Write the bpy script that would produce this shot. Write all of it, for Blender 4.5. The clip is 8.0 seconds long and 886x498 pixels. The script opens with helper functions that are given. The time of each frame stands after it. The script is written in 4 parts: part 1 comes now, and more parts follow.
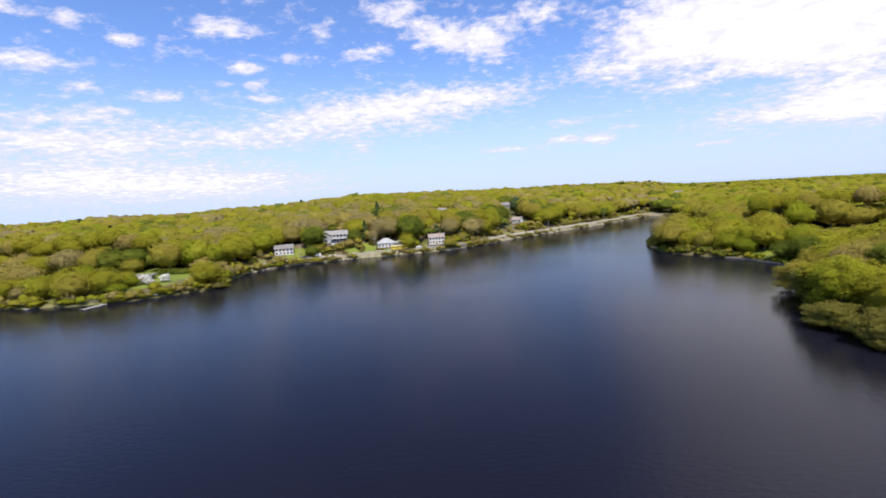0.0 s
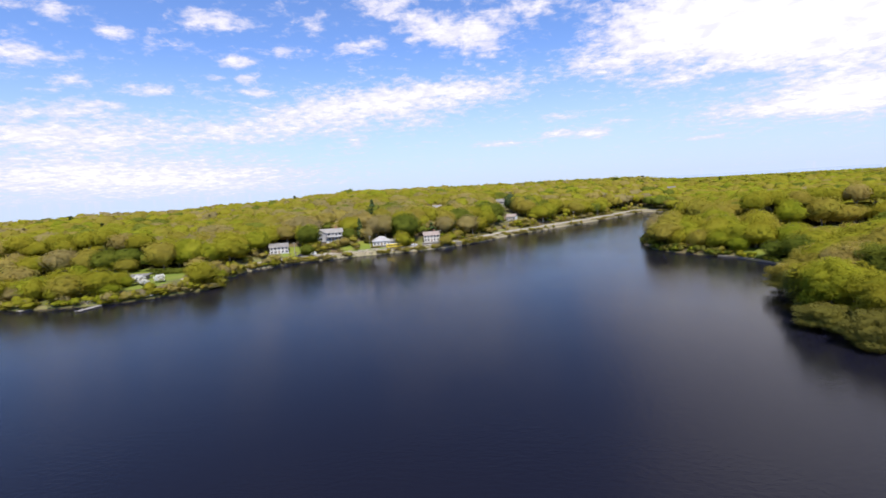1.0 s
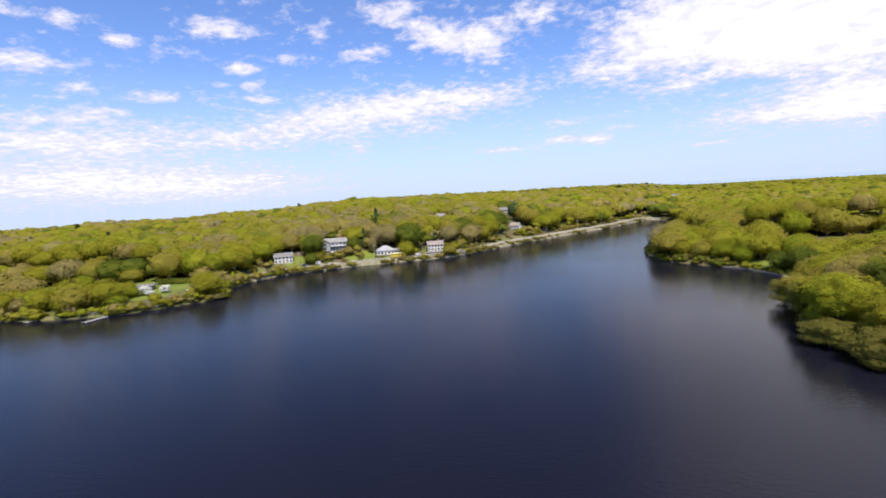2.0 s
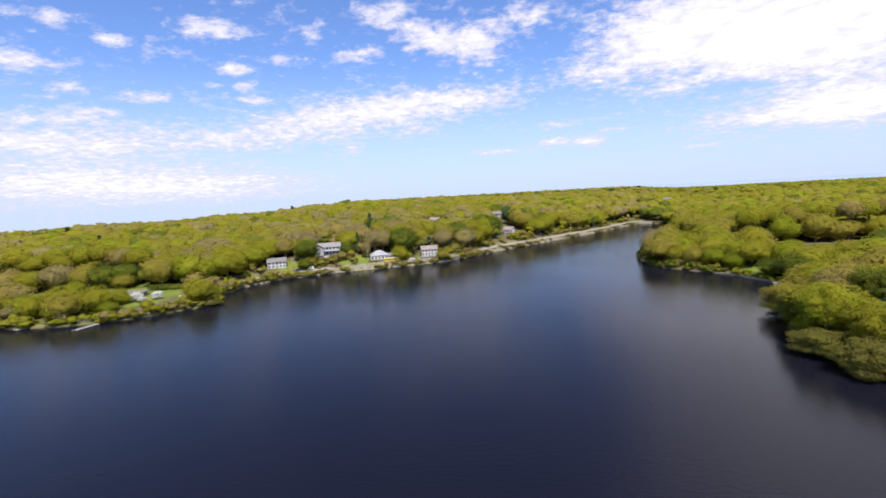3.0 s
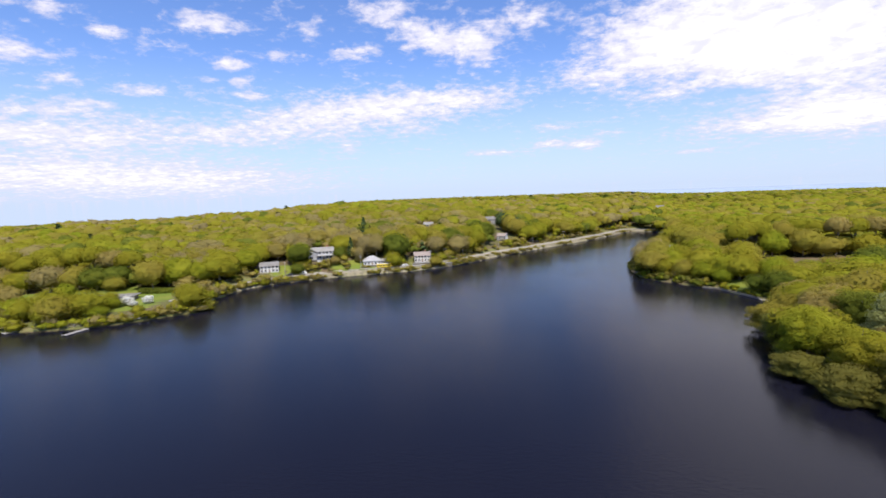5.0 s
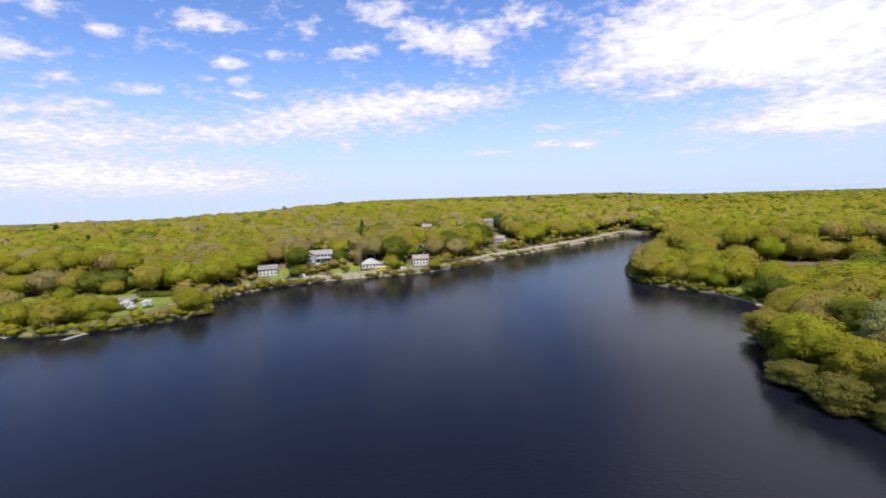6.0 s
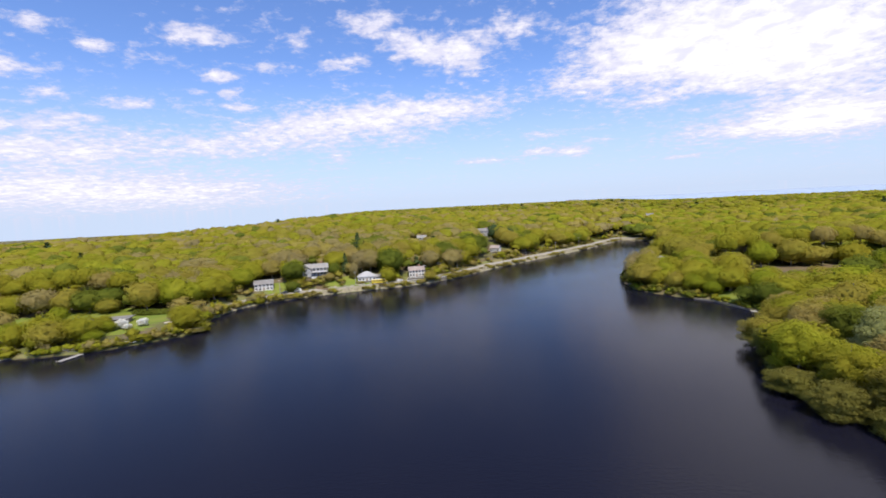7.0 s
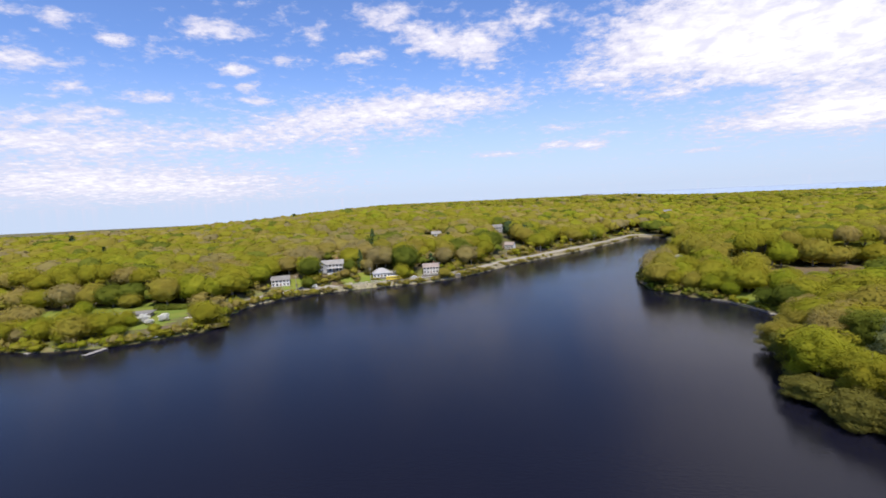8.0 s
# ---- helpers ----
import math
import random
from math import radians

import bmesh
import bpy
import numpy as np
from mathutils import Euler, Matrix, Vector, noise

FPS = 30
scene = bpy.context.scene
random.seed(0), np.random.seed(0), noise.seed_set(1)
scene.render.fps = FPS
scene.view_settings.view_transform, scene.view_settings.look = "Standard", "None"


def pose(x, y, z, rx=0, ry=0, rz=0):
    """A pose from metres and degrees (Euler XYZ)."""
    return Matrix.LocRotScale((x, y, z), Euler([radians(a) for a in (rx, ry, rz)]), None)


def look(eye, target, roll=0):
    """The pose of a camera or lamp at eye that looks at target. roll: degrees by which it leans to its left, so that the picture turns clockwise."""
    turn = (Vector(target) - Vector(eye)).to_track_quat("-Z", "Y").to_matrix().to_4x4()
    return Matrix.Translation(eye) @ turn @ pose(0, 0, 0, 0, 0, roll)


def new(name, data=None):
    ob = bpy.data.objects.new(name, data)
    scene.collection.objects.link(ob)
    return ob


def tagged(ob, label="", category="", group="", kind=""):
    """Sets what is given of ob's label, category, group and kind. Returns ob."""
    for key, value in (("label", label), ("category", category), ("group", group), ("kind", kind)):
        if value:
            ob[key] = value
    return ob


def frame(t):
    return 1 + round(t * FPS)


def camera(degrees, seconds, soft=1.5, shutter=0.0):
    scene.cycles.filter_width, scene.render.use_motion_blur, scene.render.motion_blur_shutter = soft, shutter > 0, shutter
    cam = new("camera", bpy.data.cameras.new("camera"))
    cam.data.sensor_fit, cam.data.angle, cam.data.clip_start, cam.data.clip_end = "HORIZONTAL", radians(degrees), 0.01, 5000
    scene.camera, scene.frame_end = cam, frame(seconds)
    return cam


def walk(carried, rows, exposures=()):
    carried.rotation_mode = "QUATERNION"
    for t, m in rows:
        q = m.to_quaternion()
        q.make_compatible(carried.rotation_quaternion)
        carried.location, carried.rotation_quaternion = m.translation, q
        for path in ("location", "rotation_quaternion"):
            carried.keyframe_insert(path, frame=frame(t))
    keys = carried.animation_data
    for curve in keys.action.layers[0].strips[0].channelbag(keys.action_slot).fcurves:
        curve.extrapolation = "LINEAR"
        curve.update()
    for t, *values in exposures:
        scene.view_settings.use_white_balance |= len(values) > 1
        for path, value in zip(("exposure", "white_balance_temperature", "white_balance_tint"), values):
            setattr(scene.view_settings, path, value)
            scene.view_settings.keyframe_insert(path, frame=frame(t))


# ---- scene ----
import functools

cam = camera(86.7, 8.0, soft=1.7)
PATH = [
    (0, (1.315, 1.713, 36.349), (1.204, 3.697, 36.124), -3.2),
    (0.5, (1.308, 1.522, 37.392), (1.218, 3.505, 37.146), -2.7),
    (1, (0.764, 1.163, 38.627), (0.677, 3.145, 38.378), -3.3),
    (1.5, (0.585, 1.054, 39.862), (0.477, 3.038, 39.629), -3.3),
    (3, (0.682, 0.744, 43.324), (0.609, 2.731, 43.105), -3.2),
    (3.5, (0.922, 0.752, 44.395), (0.844, 2.739, 44.184), -2.7),
    (4, (1.47, 0.57, 45.286), (1.401, 2.559, 45.087), -2.3),
    (4.5, (1.628, 0.379, 46.651), (1.574, 2.366, 46.434), -2.1),
    (6, (1.454, -0.663, 50.329), (1.415, 1.324, 50.107), -1.9),
    (6.5, (1.282, -0.895, 51.41), (1.268, 1.094, 51.199), -2.2),
    (7, (0.216, -1.289, 52.214), (0.205, 0.702, 52.028), -2.9),
    (7.5, (0.204, -1.609, 53.546), (0.154, 0.38, 53.35), -2.9),
    (8, (0.394, -1.896, 54.681), (0.32, 0.092, 54.471), -2.7),
]
EXPOSURES = [(0, 0.47), (3.5, 0.44), (6.5, 0.41), (8, 0.34)]
walk(cam, [(t, look(eye, target, roll)) for t, eye, target, roll in PATH], EXPOSURES)

# ---- sky, sun, exposure ----
SUN_AZ, SUN_EL = 168.0, 60.0
sun_dir = Vector((math.cos(radians(SUN_EL)) * math.sin(radians(SUN_AZ)), math.cos(radians(SUN_EL)) * math.cos(radians(SUN_AZ)), math.sin(radians(SUN_EL))))
sun_data = bpy.data.lights.new("sun", "SUN")
sun_data.energy, sun_data.angle, sun_data.color = 3.75, radians(3.0), (1.0, 0.925, 0.80)
sun = new("sun", sun_data)
sun.matrix_world = look(sun_dir * 300, (0, 0, 0))


class Nodes:
    """Short calls for building a node tree."""

    def __init__(self, tree):
        self.tree = tree
        tree.nodes.clear()

    def add(self, kind):
        return self.tree.nodes.new(kind)

    def put(self, socket, value):
        if isinstance(value, bpy.types.NodeSocket):
            self.tree.links.new(value, socket)
        elif value is not None:
            socket.default_value = value

    def math(self, op, a, b=None, c=None, clamp=False):
        n = self.add("ShaderNodeMath")
        n.operation, n.use_clamp = op, clamp
        for s, v in zip(n.inputs, (a, b, c)):
            self.put(s, v)
        return n.outputs[0]

    def mix(self, fac, a, b, blend="MIX"):
        n = self.add("ShaderNodeMix")
        n.data_type, n.blend_type = "RGBA", blend
        self.put(n.inputs[0], fac)
        for s, v in ((n.inputs[6], a), (n.inputs[7], b)):
            self.put(s, (*v, 1) if isinstance(v, tuple) and len(v) == 3 else v)
        return n.outputs[2]

    def ramp(self, value, lo, hi, a=0.0, b=1.0, smooth=True):
        n = self.add("ShaderNodeMapRange")
        n.interpolation_type = "SMOOTHSTEP" if smooth else "LINEAR"
        for s, v in zip(n.inputs, (value, lo, hi, a, b)):
            self.put(s, v)
        return n.outputs[0]

    def noise(self, vector, scale, detail=4.0, rough=0.55, distortion=0.0):
        n = self.add("ShaderNodeTexNoise")
        self.put(n.inputs["Vector"], vector)
        for k, v in (("Scale", scale), ("Detail", detail), ("Roughness", rough), ("Distortion", distortion)):
            n.inputs[k].default_value = v
        return n.outputs["Fac"]


# Cloud banks and single puffs: azimuth, elevation, half width, half height (degrees), weight.
CLOUD_BANKS = [
    (3.0, 11.3, 7.0, 1.5, 0.26), (-6.4, 10.6, 8.4, 2.1, 0.31), (-16.3, 9.4, 8.4, 2.0, 0.30), (-23.8, 7.6, 6.5, 1.4, 0.26),
    (-41.1, 9.2, 7.3, 0.6, 0.25), (-44.0, 7.1, 7.6, 1.3, 0.24), (-36.1, 7.3, 8.1, 1.4, 0.24), (-40.0, 3.4, 13.0, 2.4, 0.35),
    (-25.0, 2.4, 13.0, 2.0, 0.26), (25.2, 15.4, 9.6, 3.0, 0.44), (35.5, 12.6, 9.8, 3.3, 0.52), (35.0, 6.1, 9.0, 1.1, 0.40),
    (16.9, 12.6, 4.0, 1.1, 0.26), (22.6, 10.0, 5.5, 0.8, 0.16), (40.0, 6.8, 5.5, 2.4, 0.36), (29.7, 9.4, 3.0, 0.6, -0.20),
    # bank above the view, added to brighten the reflection in the right-hand water
    (40.0, 28.0, 17.0, 12.0, 0.68),
]
CLOUD_PUFFS = [
    (-39.1, 17.9, 1.6, 0.8, 0.32), (-34.9, 16.6, 1.6, 0.6, 0.33), (-26.2, 18.4, 3.0, 1.1, 0.34), (-24.3, 14.7, 1.9, 0.7, 0.36),
    (-23.4, 13.1, 1.0, 0.5, 0.30), (-42.9, 13.9, 3.0, 0.9, 0.30), (-26.1, 13.1, 1.8, 0.3, 0.24), (-38.9, 12.1, 1.6, 0.6, 0.28),
    (-33.2, 11.5, 2.6, 0.7, 0.30), (-18.8, 16.0, 2.3, 0.5, 0.22), (-30.1, 16.0, 2.0, 0.4, 0.16), (-16.1, 18.8, 2.0, 1.0, 0.16),
    (-10.6, 16.6, 2.8, 0.9, 0.32), (-22.6, 11.7, 1.6, 0.5, 0.28), (-7.7, 20.3, 3.5, 1.4, 0.34), (-2.3, 17.8, 3.4, 1.5, 0.33),
    (3.3, 17.2, 3.6, 2.0, 0.36), (9.8, 19.6, 3.8, 1.2, 0.28), (-44.0, 18.0, 2.4, 0.7, 0.28),
]
LOW_PUFFS = [
    (5.4, 5.0, 3.0, 0.35, 0.34), (11.3, 5.7, 1.9, 0.55, 0.40), (15.6, 5.4, 1.7, 0.55, 0.42), (12.6, 7.6, 3.1, 0.4, 0.26),
    (-3.9, 7.9, 2.3, 0.6, 0.25), (-12.1, 6.2, 1.6, 1.0, 0.26), (18.0, 6.6, 2.0, 0.4, 0.22), (27.0, 3.9, 3.0, 0.25, 0.24), (-37.5, 10.0, 3.0, 0.4, 0.22),
]

world = bpy.data.worlds.new("sky")
scene.world = world
world.use_nodes = True
w = Nodes(world.node_tree)
way = w.add("ShaderNodeTexCoord").outputs["Generated"]
sep = w.add("ShaderNodeSeparateXYZ")
w.put(sep.inputs[0], way)
up = w.math("MAXIMUM", sep.outputs[2], 0.012)
flat = w.add("ShaderNodeCombineXYZ")
w.put(flat.inputs[0], sep.outputs[0]), w.put(flat.inputs[1], sep.outputs[1]), w.put(flat.inputs[2], up)
sky = w.add("ShaderNodeTexSky")
sky.sky_type, sky.sun_disc, sky.sun_elevation, sky.sun_rotation = "NISHITA", False, radians(SUN_EL), radians(SUN_AZ)
sky.altitude, sky.air_density, sky.dust_density, sky.ozone_density = 20.0, 1.0, 0.6, 2.2
w.put(sky.inputs[0], flat.outputs[0])
azimuth = w.math("MULTIPLY", w.math("ARCTAN2", sep.outputs[0], sep.outputs[1]), 57.2958)
elevation = w.math("MULTIPLY", w.math("ARCSINE", sep.outputs[2]), 57.2958)
# the cloud sheet lies on a plane overhead, seen with some depth from below
plane = w.add("ShaderNodeCombineXYZ")
deck = w.math("ADD", up, 0.17)
w.put(plane.inputs[0], w.math("DIVIDE", sep.outputs[0], deck)), w.put(plane.inputs[1], w.math("DIVIDE", sep.outputs[1], deck))
broad = w.noise(plane.outputs[0], 3.6, 6.0, 0.62, 0.3)
tufts = w.noise(plane.outputs[0], 14.0, 6.0, 0.66, 0.2)
field = w.math("MULTIPLY_ADD", tufts, 0.90, w.math("MULTIPLY", broad, 0.50))
spot = w.add("ShaderNodeCombineXYZ")
w.put(spot.inputs[0], azimuth), w.put(spot.inputs[1], elevation)
cover = w.math("MULTIPLY", w.ramp(elevation, 20, 38), 0.05)
for az, el, wide, tall, weight in CLOUD_BANKS + CLOUD_PUFFS + LOW_PUFFS:
    gap = w.add("ShaderNodeVectorMath")
    gap.operation = "MULTIPLY_ADD"
    w.put(gap.inputs[0], spot.outputs[0])
    gap.inputs[1].default_value, gap.inputs[2].default_value = (1 / wide, 1 / tall, 0), (-az / wide, -el / tall, 0)
    r2 = w.add("ShaderNodeVectorMath")
    r2.operation = "DOT_PRODUCT"
    w.put(r2.inputs[0], gap.outputs[0]), w.put(r2.inputs[1], gap.outputs[0])
    cover = w.math("MULTIPLY_ADD", w.math("POWER", 0.3679, r2.outputs["Value"]), weight, cover)
mass = w.math("ADD", field, cover)
dense = w.ramp(mass, 0.73, 1.06)
dense = w.math("MULTIPLY", dense, w.ramp(elevation, 0.0, 3.0, 0.7, 0.96))
shade = w.noise(plane.outputs[0], 8.0, 4.0, 0.6, 0.4)
thick = w.math("MULTIPLY", w.ramp(mass, 0.88, 1.30), w.ramp(shade, 0.3, 0.6, 0.3, 1.0))
haze = w.ramp(elevation, 17.0, -1.5, 0.0, 0.86)
blue = w.mix(1.0, sky.outputs[0], (0.92, 1.08, 1.51), "MULTIPLY")
air = w.mix(haze, blue, (4.8, 5.7, 7.6))
cloud = w.mix(thick, (5.9, 5.8, 7.2), (9.0, 8.8, 9.4))
back = w.add("ShaderNodeBackground")
w.put(back.inputs[0], w.mix(dense, air, cloud))
back.inputs[1].default_value = 0.1
w.tree.links.new(back.outputs[0], w.add("ShaderNodeOutputWorld").inputs[0])


# ---- materials ----
def material(name, build):
    m = bpy.data.materials.new(name)
    m.use_nodes = True
    n = Nodes(m.node_tree)
    shader = build(n)
    n.tree.links.new(shader, n.add("ShaderNodeOutputMaterial").inputs[0])
    return m


def principled(n, color, rough=0.7, metal=0.0, normal=None, spec=0.4):
    b = n.add("ShaderNodeBsdfPrincipled")
    n.put(b.inputs["Base Color"], (*color, 1) if isinstance(color, tuple) and len(color) == 3 else color)
    n.put(b.inputs["Roughness"], rough)
    n.put(b.inputs["Metallic"], metal)
    n.put(b.inputs["Specular IOR Level"], spec)
    if normal is not None:
        n.put(b.inputs["Normal"], normal)
    return b.outputs[0]


def bump(n, height, strength, distance):
    b = n.add("ShaderNodeBump")
    b.inputs["Strength"].default_value, b.inputs["Distance"].default_value = strength, distance
    n.put(b.inputs["Height"], height)
    return b.outputs[0]


def place(n):
    return n.add("ShaderNodeNewGeometry").outputs["Position"]


def rough_mat(name, a, b, scale, fine_scale=None, rough=0.85, relief=0.3, relief_size=0.05, c=None, metal=0.0):
    """Two colours mixed by noise at two scales, with relief."""
    def build(n):
        p = place(n)
        big = n.noise(p, scale, 4.0, 0.6)
        small = n.noise(p, fine_scale or scale * 9, 4.0, 0.65)
        col = n.mix(n.ramp(big, 0.36, 0.64), a, b)
        if c:
            col = n.mix(n.math("MULTIPLY", n.ramp(small, 0.5, 0.72), 0.7), col, c)
        else:
            col = n.mix(0.35, col, n.mix(small, tuple(v * 0.55 for v in a), tuple(min(1, v * 1.35) for v in b)))
        return principled(n, col, rough, metal, bump(n, small, relief, relief_size), 0.3)
    return material(name, build)


def leaf_mat(name, a, b, glow=0.5):
    """Foliage: two tints mottled at the size of boughs and of leaf sprays; some of the light passes through."""
    def build(n):
        g = n.add("ShaderNodeNewGeometry")
        p = g.outputs["Position"]
        big = n.noise(p, 0.09, 2.0, 0.5)
        mid = n.noise(p, 0.5, 3.0, 0.6)
        spray = n.noise(p, 2.2, 3.0, 0.65)
        tree = n.add("ShaderNodeObjectInfo").outputs["Random"]
        f = n.math("MULTIPLY_ADD", n.ramp(big, 0.35, 0.65), 0.5, n.math("MULTIPLY", tree, 0.5))
        f = n.math("MULTIPLY_ADD", n.math("SUBTRACT", mid, 0.5), 0.7, f, True)
        tone = n.math("MULTIPLY", n.ramp(g.outputs["Random Per Island"], 0.0, 1.0, 0.92, 1.08, False), n.ramp(spray, 0.3, 0.7, 0.9, 1.1, False))
        tone = n.math("MULTIPLY", tone, n.ramp(big, 0.3, 0.7, 1.06, 1.42, False))
        hsv = n.add("ShaderNodeHueSaturation")
        n.put(hsv.inputs["Value"], tone)
        n.put(hsv.inputs["Color"], n.mix(f, a, b))
        d, t = n.add("ShaderNodeBsdfDiffuse"), n.add("ShaderNodeBsdfTranslucent")
        normal = bump(n, spray, 0.3, 0.4)
        n.put(d.inputs[0], hsv.outputs[0]), n.put(t.inputs[0], hsv.outputs[0])
        n.put(d.inputs["Normal"], normal)
        m = n.add("ShaderNodeMixShader")
        m.inputs[0].default_value = glow
        n.put(m.inputs[1], d.outputs[0]), n.put(m.inputs[2], t.outputs[0])
        return m.outputs[0]
    return material(name, build)


LEAF = [
    leaf_mat("leaf_yellow_green", (0.315, 0.28, 0.030), (0.238, 0.238, 0.022)),
    leaf_mat("leaf_olive_gold", (0.325, 0.268, 0.050), (0.258, 0.236, 0.034)),
    leaf_mat("leaf_fresh_green", (0.225, 0.262, 0.020), (0.28, 0.275, 0.026)),
    leaf_mat("leaf_tan_bud", (0.345, 0.272, 0.095), (0.29, 0.242, 0.056)),
    leaf_mat("leaf_bare_twig", (0.30, 0.245, 0.115), (0.27, 0.226, 0.075)),
    leaf_mat("leaf_deep_green", (0.12, 0.15, 0.022), (0.165, 0.18, 0.026)),
    leaf_mat("needle_dark", (0.045, 0.068, 0.027), (0.065, 0.09, 0.032), 0.1),
    leaf_mat("leaf_silver", (0.30, 0.31, 0.13), (0.27, 0.28, 0.09)),
    leaf_mat("blossom_white", (0.78, 0.77, 0.72), (0.70, 0.70, 0.62)),
    # darker olive: shade under the near crowns is put into the leaf colour
    leaf_mat("leaf_shaded_olive", (0.215, 0.195, 0.045), (0.165, 0.165, 0.034)),
]
BARK = rough_mat("bark", (0.16, 0.13, 0.10), (0.26, 0.22, 0.18), 0.8, 9.0, 0.9, 0.6, 0.05)
GROUND = rough_mat("leaf_litter", (0.15, 0.11, 0.06), (0.12, 0.13, 0.03), 0.06, 1.4, 0.95, 0.5, 0.12, (0.09, 0.06, 0.035))
GRASS = rough_mat("grass", (0.14, 0.19, 0.022), (0.19, 0.21, 0.03), 0.07, 2.2, 0.9, 0.5, 0.06, (0.21, 0.21, 0.045))
VERGE = rough_mat("dry_verge", (0.20, 0.17, 0.07), (0.16, 0.17, 0.05), 0.1, 2.0, 0.95, 0.5, 0.06, (0.24, 0.20, 0.10))
ROAD = rough_mat("worn_asphalt", (0.31, 0.275, 0.22), (0.37, 0.33, 0.27), 0.15, 6.0, 0.85, 0.2, 0.01)
SAND = rough_mat("sandy_bank", (0.33, 0.285, 0.20), (0.27, 0.24, 0.13), 0.16, 2.0, 0.95, 0.5, 0.08, (0.22, 0.20, 0.10))
DIRT = rough_mat("bare_earth", (0.13, 0.09, 0.045), (0.17, 0.125, 0.065), 0.1, 1.5, 0.95, 0.4, 0.06)
ROCK = rough_mat("bank_stone", (0.20, 0.17, 0.12), (0.28, 0.245, 0.18), 0.5, 5.0, 0.9, 0.5, 0.05)
CONCRETE = rough_mat("concrete", (0.15, 0.13, 0.10), (0.21, 0.185, 0.145), 0.4, 7.0, 0.85, 0.3, 0.01)
WOOD = rough_mat("weathered_wood", (0.30, 0.27, 0.24), (0.42, 0.39, 0.35), 0.9, 12.0, 0.8, 0.3, 0.01)
WHITE = rough_mat("white_paint", (0.70, 0.68, 0.64), (0.62, 0.60, 0.56), 0.5, 9.0, 0.6, 0.15, 0.01)
CREAM = rough_mat("cream_siding", (0.60, 0.56, 0.48), (0.66, 0.62, 0.55), 0.5, 9.0, 0.65, 0.15, 0.01)
GREY = rough_mat("grey_siding", (0.38, 0.37, 0.37), (0.46, 0.45, 0.44), 0.5, 9.0, 0.7, 0.15, 0.01)
BROWN = rough_mat("brown_siding", (0.27, 0.19, 0.14), (0.33, 0.25, 0.19), 0.5, 9.0, 0.7, 0.15, 0.01)
ROOF_GREY = rough_mat("grey_shingle", (0.185, 0.17, 0.155), (0.25, 0.235, 0.215), 0.3, 4.0, 0.9, 0.4, 0.03)
ROOF_PALE = rough_mat("pale_shingle", (0.25, 0.235, 0.21), (0.32, 0.30, 0.27), 0.3, 4.0, 0.9, 0.4, 0.03)
ROOF_LIGHT = rough_mat("light_shingle", (0.35, 0.34, 0.34), (0.42, 0.41, 0.40), 0.3, 4.0, 0.9, 0.4, 0.03)
ROOF_BROWN = rough_mat("brown_shingle", (0.27, 0.21, 0.18), (0.36, 0.30, 0.26), 0.3, 4.0, 0.9, 0.4, 0.03)
BRICK = rough_mat("chimney_brick", (0.30, 0.13, 0.09), (0.36, 0.19, 0.13), 2.0, 14.0, 0.9, 0.4, 0.02)
GLASS = material("window_glass", lambda n: principled(n, (0.03, 0.035, 0.045), 0.08, 0.0, None, 0.6))
YELLOW = rough_mat("yellow_paint", (0.78, 0.58, 0.06), (0.72, 0.53, 0.05), 0.8, 9.0, 0.4, 0.05, 0.005)
DARK_PAINT = rough_mat("dark_paint", (0.03, 0.03, 0.04), (0.05, 0.05, 0.06), 0.8, 9.0, 0.3, 0.05, 0.005)
RUBBER = rough_mat("rubber", (0.02, 0.02, 0.02), (0.035, 0.035, 0.035), 4.0, 20.0, 0.9, 0.2, 0.005)
# blue-grey base colour has the haze of distance painted in
HAZED_LAND = rough_mat("hazed_far_coast", (0.32, 0.40, 0.50), (0.36, 0.43, 0.53), 0.004, 0.02, 1.0, 0.0, 0.01)


def water_mat(name, deep, rough, ripple):
    def build(n):
        p = place(n)
        stretch = n.add("ShaderNodeMapping")
        n.put(stretch.inputs["Vector"], p)
        stretch.inputs["Scale"].default_value = (0.55, 1.0, 1.0)
        stretch.inputs["Rotation"].default_value = (0, 0, radians(14))
        small = n.noise(stretch.outputs[0], 1.3, 4.0, 0.6)
        gust = n.noise(p, 0.012, 3.0, 0.55)
        height = n.math("MULTIPLY", small, n.ramp(gust, 0.35, 0.65, 0.6, 1.0))
        b = n.add("ShaderNodeBsdfPrincipled")
        b.inputs["Base Color"].default_value = (*deep, 1)
        n.put(b.inputs["Roughness"], n.ramp(gust, 0.35, 0.65, rough * 0.8, rough * 1.15))
        b.inputs["IOR"].default_value = 1.205
        n.put(b.inputs["Normal"], bump(n, height, ripple, 0.13))
        return b.outputs[0]
    return material(name, build)


WATER = water_mat("lake_water", (0.008, 0.008, 0.015), 0.11, 0.5)
SEA = water_mat("sea_water", (0.05, 0.10, 0.16), 0.35, 0.5)


